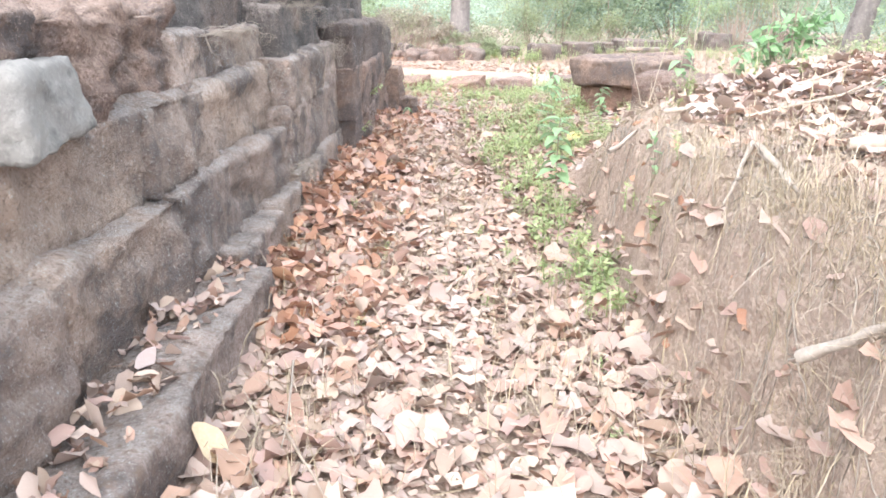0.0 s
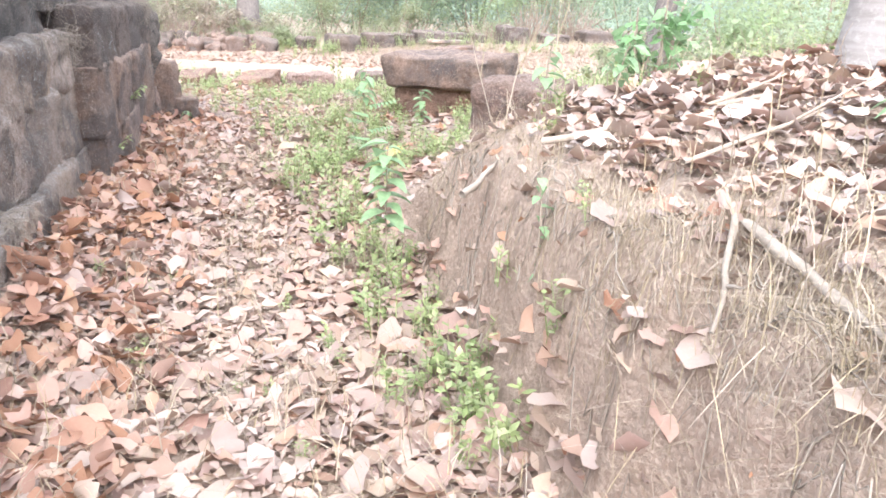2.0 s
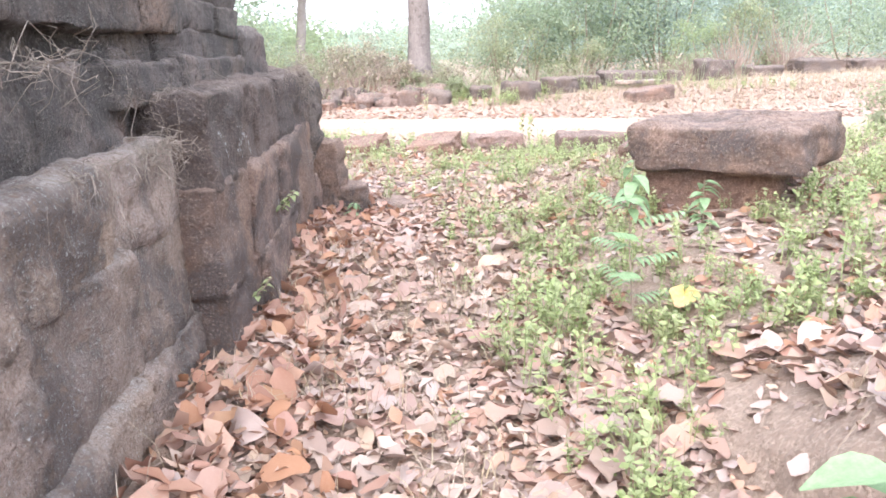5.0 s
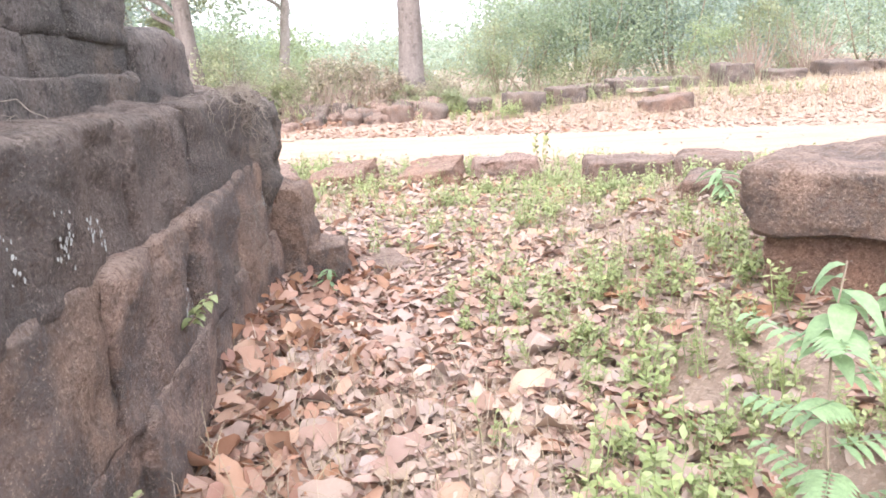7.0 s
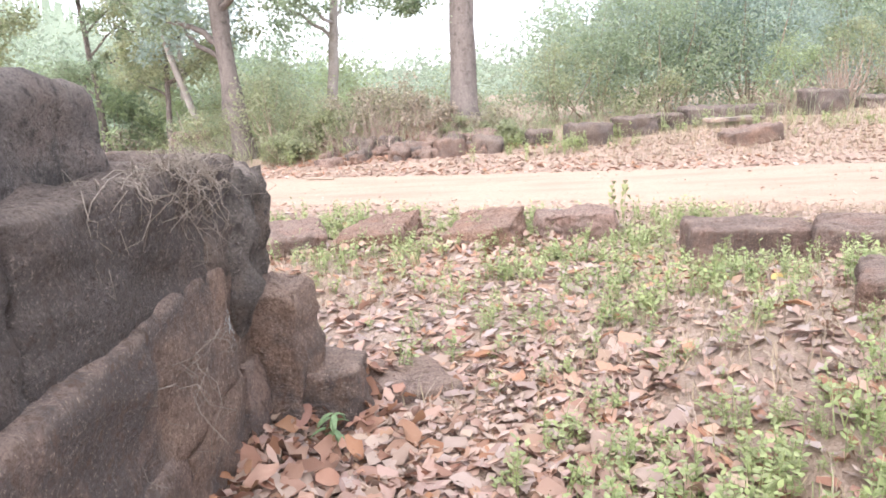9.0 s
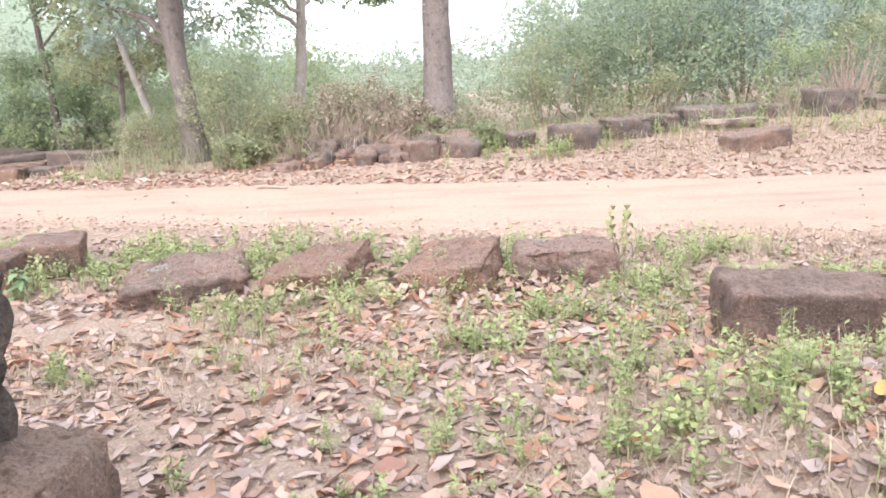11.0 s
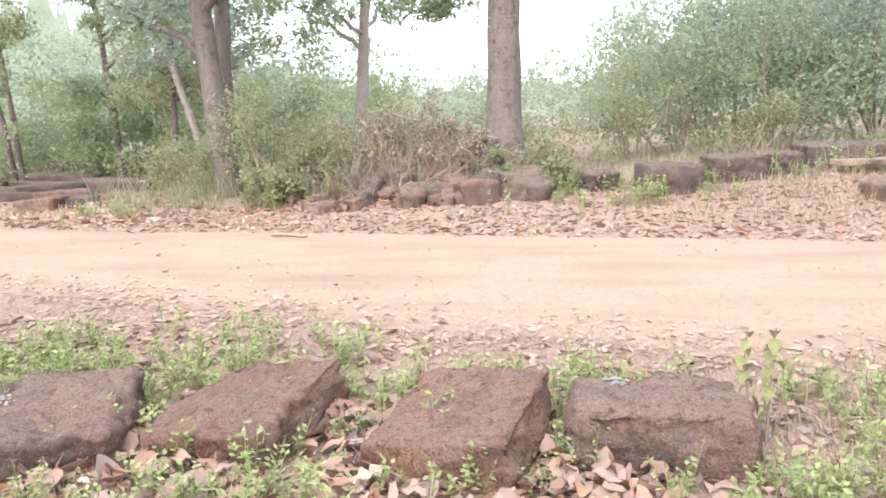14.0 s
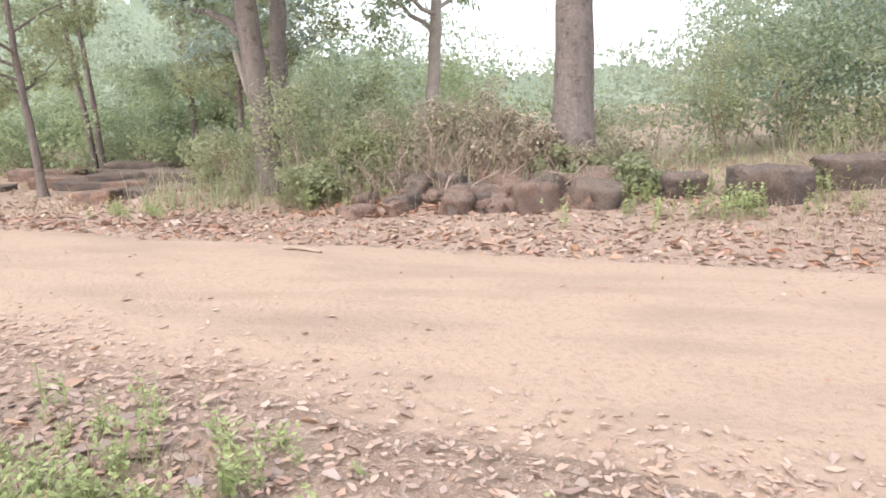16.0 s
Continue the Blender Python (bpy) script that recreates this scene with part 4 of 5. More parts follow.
x, y = scatter(7000, -24, -5, 23.0, 40.0, lambda x, y: 0.8 + 0 * x)
litter("wood_floor_litter", "brown leaf litter over the wood floor", x, y, (0.12, 0.24), LEAF_DRY, 0.04, 0.3, LEAVES_LOW)
x, y = scatter(11000, -24, -4, 24.6, 42.0, lambda x, y: 0.3 + 0.7 * wave(x * 0.5, y * 0.5, 54))
blades("wood_floor_grass", "dry straw grass over the wood floor", x, y, (0.10, 0.28), 0.010, STRAW, 0.8)


def wander(a, b, n, sway, seed):
    r = np.random.default_rng(seed)
    a, b = np.array(a, float), np.array(b, float)
    t = np.linspace(0, 1, n)[:, None]
    return a + (b - a) * t + np.cumsum(r.normal(0, sway, (n, 3)), 0) * np.sin(np.pi * t) ** 0.5


def stick(label, a, b, rad, material=TWIG, seed=1, fork=0.0, name="fallen_stick"):
    s = Soup()
    p = wander(a, b, 9, rad * 0.3, seed)
    s.tube(p, np.linspace(rad, rad * 0.5, 9) * (1 + 0.12 * np.sin(np.arange(9) * 2.3 + seed)), 8, 0.16, seed)
    if fork:
        q = p[5] + (p[8] - p[5]) * 0.9 + np.array([fork, -0.3 * fork, 0.1])
        s.tube(wander(p[5], q, 5, rad * 0.3, seed + 1), np.linspace(rad * 0.6, rad * 0.3, 5), 6, 0.1, seed)
    return tagged(new(name, s.mesh(name, material, True)), label, "stick")


stick("pale broken branch lying over the bank edge", (1.235, 2.92, 1.03), (1.165, 2.38, 0.955), 0.016, ROOT, 3)
stick("thin pale forked stick leaning on the bank", (1.22, 2.95, 1.04), (1.06, 2.75, 0.83), 0.011, ROOT, 4, 0.05)
stick("grey branch lying in bank leaves", (1.40, 2.58, 1.10), (2.05, 2.45, 1.18), 0.026, TWIG, 5)
stick("pale stub of branch sticking from the bank", (0.99, 1.86, 0.62), (1.10, 1.56, 0.87), 0.019, ROOT, 6)
stick("curled bark piece lying on the bank", (1.38, 2.42, 1.03), (1.72, 2.30, 1.09), 0.034, TWIG, 7)
stick("slender branch across the bank leaves", (1.22, 4.20, 1.00), (2.10, 4.05, 1.22), 0.016, TWIG, 8, 0.1)
stick("bent pale root at the bank edge", (0.98, 4.45, 0.72), (1.24, 4.62, 0.86), 0.017, ROOT, 9)
stick("dry twig crossing the bank", (1.35, 3.40, 1.08), (2.20, 3.75, 1.24), 0.010, TWIG, 10, 0.12)
stick("short dark stick on the sandy road", (-2.75, 21.5, gz(-2.7, 21.5) + 0.05), (-2.2, 21.3, gz(-2.2, 21.3) + 0.05), 0.03, TWIG, 11)
stick("thin brown twig on the path", (-0.55, 2.3, 0.09), (-0.15, 1.6, 0.06), 0.006, TWIG, 12, 0.1)
stick("long bent straw stalk by the wall", (-0.60, 2.75, 0.12), (-0.52, 2.15, 0.10), 0.005, ROOT, 13)
for i, (a, b, h, lx, ly) in enumerate(((1.35, 5.1, 0.5, -0.15, 0.1), (1.55, 4.9, 0.55, 0.08, 0.2), (2.3, 5.4, 0.5, 0.1, 0.0), (1.30, 4.9, 0.45, 0.12, 0.1))):
    stick("dry upright stalk standing at the bank end", (a, b, gz(a, b) - 0.03), (a + lx, b + ly, gz(a, b) + h), 0.0035, STRAW, 20 + i, 0.07, "dry_stalk")


def roots(label, x, y, z, n, span, drop, seed, reach=0.3):
    """A mat of pale rootlets lying on a ledge and hanging over it."""
    r = np.random.default_rng(seed)
    s = Soup()
    for i in range(n):
        a = np.array([x - r.uniform(0.0, 0.16), y + r.uniform(-span, span), z + 0.012])
        b = a + np.array([r.uniform(0.05, 0.20), r.normal(0, reach * 0.4), 0.01])
        b[0] = min(b[0], x + 0.03)
        c = np.array([x + 0.035 + r.uniform(0, 0.02), b[1] + r.normal(0, 0.10), z - r.random() ** 1.6 * drop])
        p = np.concatenate([wander(a, b, 4, 0.010, seed * 31 + i), wander(b, c, 8, 0.03, seed * 37 + i)[1:]])
        s.tube(p, np.linspace(0.0019, 0.0008, len(p)), 4, 0, i)
    return tagged(new("dry_roots", s.mesh("dry_roots", ROOT, True)), label, "roots", kind="stuff")


roots("tangle of pale dry roots over the wall corner", -0.92, 10.05, 1.36, 130, 0.34, 0.20, 1, 0.35)
roots("sparse pale rootlets trailing down the wall corner", -0.90, 10.3, 1.30, 12, 0.16, 0.65, 21, 0.3)
roots("sparse pale rootlets clinging low on the wall", -0.88, 9.9, 0.72, 12, 0.3, 0.4, 22, 0.3)
roots("pale dry roots over a dark wall ledge", -1.16, 6.1, 1.50, 40, 0.65, 0.12, 2)
roots("pale dry roots along the lower wall ledge", -1.08, 6.6, 1.16, 36, 0.5, 0.10, 3)
roots("pale dry roots on the upper wall block", -1.28, 4.5, 1.34, 30, 0.5, 0.10, 4)
roots("long pale roots trailing down the wall", -1.20, 5.1, 1.07, 8, 0.10, 0.75, 5)
roots("dry straw roots at the wall foot", -0.98, 5.15, 0.42, 26, 0.16, 0.30, 6)
roots("bundle of pale roots at the wall setback", -1.06, 7.16, 1.16, 34, 0.10, 0.14, 8)
roots("long dry root trailing down the wall", -1.04, 7.05, 1.14, 6, 0.03, 0.85, 9)
roots("dry pale roots hanging from the wall top", -1.16, 7.6, 1.36, 20, 0.5, 0.1, 7)


def surface_roots(label, n, x0, x1, y0, y1, seed, rad, name="bank_roots"):
    """Thin crooked roots lying on the bank."""
    r = np.random.default_rng(seed)
    s = Soup()
    for i in range(n):
        k = 12
        px = r.uniform(x0, x1) + np.cumsum(r.normal(0, 0.010, k)) + np.linspace(0, r.uniform(-0.14, 0.05), k)
        py = r.uniform(y0, y1) + np.cumsum(r.normal(0, 0.016, k)) + np.linspace(0, r.normal(0, 0.22), k)
        s.tube(np.stack([px, py, ground_z(px, py) + 0.012 + 0.012 * r.random(k)], 1), np.linspace(rad * r.uniform(0.7, 1.5), rad * 0.4, k), 4, 0, i)
    return tagged(new(name, s.mesh(name, ROOT, True)), label, "roots", kind="stuff")


surface_roots("crooked pale roots over the cut bank face", 170, 1.0, 1.24, 0.6, 5.2, 11, 0.0028)
surface_roots("fine twigs lying among the bank leaves", 120, 1.3, 3.2, 1.2, 6.0, 12, 0.0035, "bank_twigs")
for i in range(9):
    a, c = random.uniform(-2.6, 0.6), random.uniform(23.7, 24.6)
    stick("dry grey branch lying on the rubble mound", (a, c, gz(a, c) + random.uniform(0.08, 0.3)), (a + random.uniform(-0.9, 0.9), c + random.uniform(-0.2, 0.5), gz(a, c) + random.uniform(0.1, 0.6)), 0.014, DRY_WOOD, 400 + i, 0.12)


# ---------------------------------------------------------------- saplings
def broad_leaf(p, yaw, droop, length, width, soup):
    s = np.linspace(0, 1, 6)
    w = width * np.sin(np.pi * np.clip(s, 0.03, 0.97) ** 0.8)
    z = -droop * s ** 2 * length
    x = length * s * (1 - 0.25 * droop * s)
    rows = []
    for side in (-1, 0, 1):
        rows.append(np.stack([x, side * w * 0.5, z + abs(side) * w * 0.18], 1))
    v = np.stack(rows, 1).reshape(-1, 3)
    c, q = np.cos(yaw), np.sin(yaw)
    v = np.stack([v[:, 0] * c - v[:, 1] * q, v[:, 0] * q + v[:, 1] * c, v[:, 2]], 1) + p
    soup.add(v, [(i * 3 + j, i * 3 + j + 3, i * 3 + j + 4, i * 3 + j + 1) for i in range(5) for j in range(2)])


def sapling(label, x, y, h, n, length, width, seed, lean=(0, 0), droop=0.5, start=0.3, z=None, material=SAPLING, pairs=False, name="sapling", twist=0.25):
    r = np.random.default_rng(seed)
    root = new(name)
    root.location = (x, y, gz(x, y) - 0.02 if z is None else z)
    tagged(root, label, "sapling")
    top = np.array([lean[0], lean[1], h])
    p = wander((0, 0, 0), top, 8, 0.006, seed)
    st = Soup()
    st.tube(p, np.linspace(0.006, 0.003, 8), 6)
    stem = child("stem", st.mesh("stem", TWIG, True), root)
    for i in range(n):
        t = start + (1 - start) * (i + 0.5) / n
        q = np.array([np.interp(t, np.linspace(0, 1, 8), p[:, k]) for k in range(3)])
        a = (i % 2) * np.pi + (i // 2) * twist + r.normal(0, 0.4) if pairs else r.uniform(0, 6.28)
        s = Soup()
        k = r.uniform(0.65, 1.15)
        broad_leaf(q, a, droop * r.uniform(0.5, 1.4), length * k, width * k, s)
        child("leaf", s.mesh("leaf", material, True), stem)
    return root


def pinnate_sapling(label, x, y, h, seed, lean):
    """A thin stem with drooping leaves at its top and feathered fronds below."""
    r = np.random.default_rng(seed)
    root = tagged(new("sapling"), label, "sapling")
    root.location = (x, y, gz(x, y) - 0.02)
    p = wander((0, 0, 0), (*lean, h), 8, 0.006, seed)
    st = Soup()
    st.tube(p, np.linspace(0.005, 0.0025, 8), 6)
    stem = child("stem", st.mesh("stem", TWIG, True), root)
    for i in range(11):
        q = p[6] + (p[7] - p[6]) * (i / 10) + (0, 0, -0.08 * (i % 3))
        s = Soup()
        broad_leaf(q, i * 2.4, r.uniform(0.5, 1.0), r.uniform(0.09, 0.14), r.uniform(0.05, 0.07), s)
        child("leaf", s.mesh("leaf", SAPLING, True), stem)
    for i in range(9):
        q = p[1] + (p[6] - p[1]) * (i / 9)
        a, ln = i * 2.1 + r.normal(0, 0.2), r.uniform(0.16, 0.24)
        way = np.array([np.cos(a), np.sin(a), r.uniform(0.0, 0.3)])
        s = Soup()
        s.tube(np.stack([q, q + way * ln * 0.5, q + way * ln]), (0.0025, 0.002, 0.0012), 5)
        frond = child("frond", s.mesh("frond", SAPLING, True), root)
        for k in range(7):
            for side in (-1, 1):
                s = Soup()
                broad_leaf(q + way * ln * (k + 1) / 7, a + side * 1.25, 0.3, 0.075 * (1.15 - 0.07 * k), 0.026, s)
                child("leaflet", s.mesh("leaflet", SAPLING, True), frond)
    return root


sapling("bright green sapling with broad soft leaves", 0.80, 5.12, 0.82, 22, 0.16, 0.10, 1, (-0.02, 0.0), 0.35, 0.42, pairs=True, twist=1.9)
pinnate_sapling("slender green sapling with feathery lower fronds", 1.10, 7.62, 0.84, 2, (-0.04, 0.0))
sapling("pale green seedling on the leafy bank", 1.80, 2.90, 0.36, 12, 0.16, 0.075, 3, (-0.05, 0.0), 0.3, 0.4)
sapling("pale green seedling beside another on the bank", 2.0, 3.15, 0.30, 10, 0.15, 0.07, 4, (-0.05, 0.05), 0.3, 0.4)
sapling("two-stemmed sprout with hanging heart-shaped leaves", 1.70, 15.24, 0.58, 13, 0.068, 0.066, 5, (-0.02, 0), 1.1, 0.15, material=OLIVE, pairs=True)
sapling("second stem of sprout with hanging leaves", 1.79, 15.25, 0.58, 13, 0.068, 0.066, 6, (0.02, 0), 1.1, 0.15, material=OLIVE, pairs=True)
sapling("feathery green fern beside a low block", 2.15, 10.72, 0.25, 22, 0.20, 0.05, 21, (-0.08, -0.05), 0.5, 0.2)
sapling("green leafy plant under the large fallen block", 1.75, 8.35, 0.35, 18, 0.11, 0.06, 22, (-0.05, -0.05), 0.4, 0.2)
sapling("green leafy plant beside the road blocks", -3.2, 15.1, 0.30, 18, 0.12, 0.06, 23, (0.05, -0.05), 0.4, 0.2)
sapling("small green plant rooted in the wall face", -0.86, 8.60, 0.12, 30, 0.05, 0.036, 7, (0.10, 0), 0.4, 0.05, z=0.58, material=WEED)
sapling("small green plant rooted in the lower wall", -0.86, 7.75, 0.10, 22, 0.045, 0.03, 8, (0.08, 0), 0.4, 0.05, z=0.30, material=WEED)
sapling("young green plant at the foot of the wall end", -0.58, 10.72, 0.16, 22, 0.10, 0.03, 9, (0.04, -0.05), 0.5, 0.1, z=0.03)
sapling("light green seedling over the bank edge", 1.42, 4.75, 0.42, 10, 0.11, 0.06, 10, (0.05, 0.0), 0.4, 0.4)
sapling("light green seedling by the bank stalks", 1.70, 4.55, 0.30, 10, 0.11, 0.06, 11, (0.05, 0.0), 0.4, 0.4)
sapling("green climbing plant on the cut bank", 1.10, 3.75, 0.62, 16, 0.06, 0.04, 12, (-0.06, 0.0), 0.5, 0.1, z=0.35)


# ---------------------------------------------------------------- trees and shrubs
def foliage(centres, radii, per, size, seed, squash=0.7):
    """Leaves in loose clumps round the centres."""
    r = np.random.default_rng(seed)
    c = np.repeat(np.asarray(centres, float), per, 0)
    rad = np.repeat(np.asarray(radii, float), per)[:, None]
    d = r.normal(size=c.shape)
    d /= np.linalg.norm(d, axis=1)[:, None]
    p = c + d * rad * r.random((len(c), 1)) ** 0.45 * np.array([1, 1, squash])
    n = len(p)
    s = r.uniform(size[0], size[1], n)
    a, e = r.uniform(0, 6.28, n), r.normal(-0.25, 0.5, n)
    u = np.stack([np.cos(a) * np.cos(e), np.sin(a) * np.cos(e), np.sin(e)], 1) * s[:, None]
    w = np.stack([-np.sin(a), np.cos(a), r.normal(0, 0.6, n)], 1) * (s * r.uniform(0.17, 0.30, n))[:, None]
    v = np.stack([p, p + u * 0.45 + w, p + u, p + u * 0.45 - w], 1).reshape(-1, 3)
    return v, np.arange(n * 4).reshape(-1, 4)


def tree(name, label, x, y, h, dia, seed, lean=(0, 0), crown=None, bark=BARK, leaf=FOLIAGE, limbs=7, first=0.4, reach=3.0, per=110, size=(0.12, 0.24), stems=1, clump=0.8, bough=None):
    """A tapered trunk with limbs, and a crown of leaves clumped at the limbs' ends."""
    r = np.random.default_rng(seed)
    root = new(name)
    root.location = (x, y, gz(x, y) - 0.1)
    tagged(root, label, "tree")
    tips = []
    for k in range(stems):
        base = np.array([k * dia * 1.25, k * dia * 0.25, 0])
        p = wander(base, base + np.array([lean[0] + k * 0.35, lean[1], h]), 22, dia * 0.07, seed + k)
        p[0] = base
        t = np.linspace(0, 1, 22)
        rad = dia / 2 * (1 - 0.62 * t + 0.45 * np.exp(-t * 30))
        s = Soup()
        s.tube(p, rad, 14, 0.035, seed + k)
        trunk = child("trunk", s.mesh("trunk", bark, True), root)
        for i in range(limbs):
            f = first + (0.97 - first) * (i + r.random()) / limbs
            q = np.array([np.interp(f, t, p[:, c]) for c in range(3)])
            a = r.uniform(0, 6.28) if i else 2.6
            ln = reach * r.uniform(0.6, 1.1) * (1.15 - 0.5 * f)
            e = q + np.array([np.cos(a) * ln, np.sin(a) * ln, ln * r.uniform(0.15, 0.7)])
            b = wander(q, e, 9, ln * 0.03, seed * 5 + i)
            s = Soup()
            s.tube(b, np.linspace(dia * 0.22 * (1.1 - 0.6 * f), dia * 0.03, 9), 7, 0.05, i)
            child("limb", s.mesh("limb", bark, True), trunk)
            for j in (4, 6, 8):
                tips.append(b[j] + r.normal(0, 0.3, 3))
                tips.append(b[j] + r.normal(0, 0.6, 3))
    if bough:
        e = np.array(bough) - np.array((x, y, gz(x, y) - 0.1))
        s = Soup()
        s.tube(wander((0.0, 0.1, 5.6), e, 12, 0.06, seed), np.linspace(dia * 0.14, 0.02, 12), 7, 0.05, seed)
        child("limb", s.mesh("limb", bark, True), trunk)
    if crown:
        tips += [np.array(c) - np.array((x, y, gz(x, y) - 0.1)) for c in crown for _ in (0, 1)]
    if tips:
        child("crown", raw_mesh("crown", *foliage(tips, r.uniform(0.45, 1.1, len(tips)) * clump, int(per * 1.4), (size[0] * 0.85, size[1] * 0.85), seed), leaf), root)
    return root


big_tree = tree("tree", "tall straight tree with thick brown trunk by the road", 0.35, 25.6, 13, 0.66, 1, (0.3, 0.5), limbs=9, first=0.42, reach=3.6, crown=[(-1.2, 26.8, 4.1), (-0.7, 26.4, 4.3), (-1.9, 27.2, 4.1), (-0.5, 26.2, 3.8), (-1.5, 26.9, 3.7), (-2.4, 27.3, 4.0), (-0.9, 26.6, 3.5)], bough=(-2.5, 27.3, 4.0))
vine = Soup()
vine.tube(wander((-0.36, -0.3, 7.0), (-0.37, -0.32, 2.4), 16, 0.012, 5), np.linspace(0.02, 0.008, 16), 5)
child("creeper", vine.mesh("creeper", BARK, True), big_tree, label="thin dark creeper hanging beside the trunk")
child("creeper_leaves", raw_mesh("creeper_leaves", *foliage(wander((-0.38, -0.32, 6.5), (-0.38, -0.32, 2.7), 12, 0.01, 6), np.full(12, 0.14), 16, (0.05, 0.1), 8, 1.6), FOLIAGE), big_tree)
tree("tree", "brown-barked tree with peeling trunk among shrubs", -5.15, 26.2, 11, 0.50, 2, (-0.9, 0.3), limbs=13, first=0.24, reach=3.4, per=130)
tree("tree", "dark-trunked tree close behind another tree", -6.35, 29.2, 11, 0.44, 3, (-0.2, 0.4), limbs=12, first=0.24, reach=3.8, leaf=FOLIAGE_HAZE_BLUE, per=130)
# Pale bark puts haze into this far trunk's colour.
tree("tree", "forked tree with spreading leafy boughs", -4.2, 34.0, 9, 0.42, 4, (0.6, 0.3), bark=BARK_PALE, limbs=10, first=0.30, reach=4.2, size=(0.14, 0.28))
tree("tree", "slanting pale-barked slender tree in the wood", -8.0, 32.0, 10, 0.26, 5, (-3.0, 1.0), bark=BARK_PALE, limbs=8, first=0.35, reach=2.8)
tree("tree", "slender brown tree over the low terrace", -14.4, 38.6, 10, 0.30, 6, (-0.8, 0.3), limbs=13, first=0.22, reach=3.6, size=(0.13, 0.26), per=130)
tree("tree", "thin dark twin-stemmed tree in the wood", -17.6, 37.0, 11, 0.24, 7, (-1.0, 0.2), limbs=7, first=0.45, reach=2.6, size=(0.15, 0.3), stems=2, per=60)
tree("tree", "slender tree with light trunk behind the terrace", -11.6, 40.0, 10, 0.28, 8, (0.5, 0.2), bark=BARK_PALE, limbs=9, first=0.25, reach=3.6, size=(0.13, 0.26), leaf=FOLIAGE_LIGHT, per=140)
tree("tree", "small leafy tree in the wood", -9.8, 33.4, 7, 0.22, 9, (0.4, 0.2), limbs=12, first=0.26, reach=2.6, leaf=FOLIAGE_LIGHT)
tree("tree", "leafy tree at the wood edge", -14.8, 31.2, 8, 0.26, 10, (-0.5, 0.2), limbs=12, first=0.28, reach=3.0, leaf=FOLIAGE_LIGHT)
tree("tree", "leaning rough-barked tree among shrubs", 6.6, 12.8, 8, 0.42, 11, (1.6, 0.6), limbs=7, first=0.5, reach=2.5)
tree("tree", "pale grey twin-trunked tree on the bank", 2.95, 4.45, 8, 0.23, 12, (0.25, 0.15), bark=BARK_SMOOTH, limbs=5, first=0.62, reach=2.2, stems=2, per=60)


def shrub(label, x, y, rx, h, seed, leaf=FOLIAGE_LIGHT, n=16, per=120, size=(0.10, 0.2), twigs=8, low=0.15, stemmat=TWIG, name="shrub", category="shrub", gather=0.2, thick=0.018):
    """Many stems with leaf clumps filling an uneven mound."""
    r = np.random.default_rng(seed)
    root = new(name)
    root.location = (x, y, gz(x, y) - 0.03)
    tagged(root, label, category)
    a, q = r.uniform(0, 6.28, n), np.sqrt(r.random(n))
    c = np.stack([np.cos(a) * q * rx, np.sin(a) * q * rx * 0.8, h * (low + (1 - low) * r.random(n)) * (1 - 0.45 * q ** 2)], 1)
    for i in range(min(twigs, n)):
        s = Soup()
        s.tube(wander((c[i, 0] * gather + r.normal(0, 0.3) * (gather > 0.3), c[i, 1] * gather, 0), c[i] + (0, 0, 0.15), 7, (0.03 + 0.05 * (gather > 0.3)) * h / 2, seed * 3 + i), np.linspace(thick * h ** 0.5, 0.004, 7), 5, 0.05, i)
        child("branch", s.mesh("branch", stemmat, True), root)
    if per:
        child("foliage", raw_mesh("foliage", *foliage(c, r.uniform(0.22, 0.42, n) * (rx + h) / 2, per, size, seed), leaf), root)
    return root


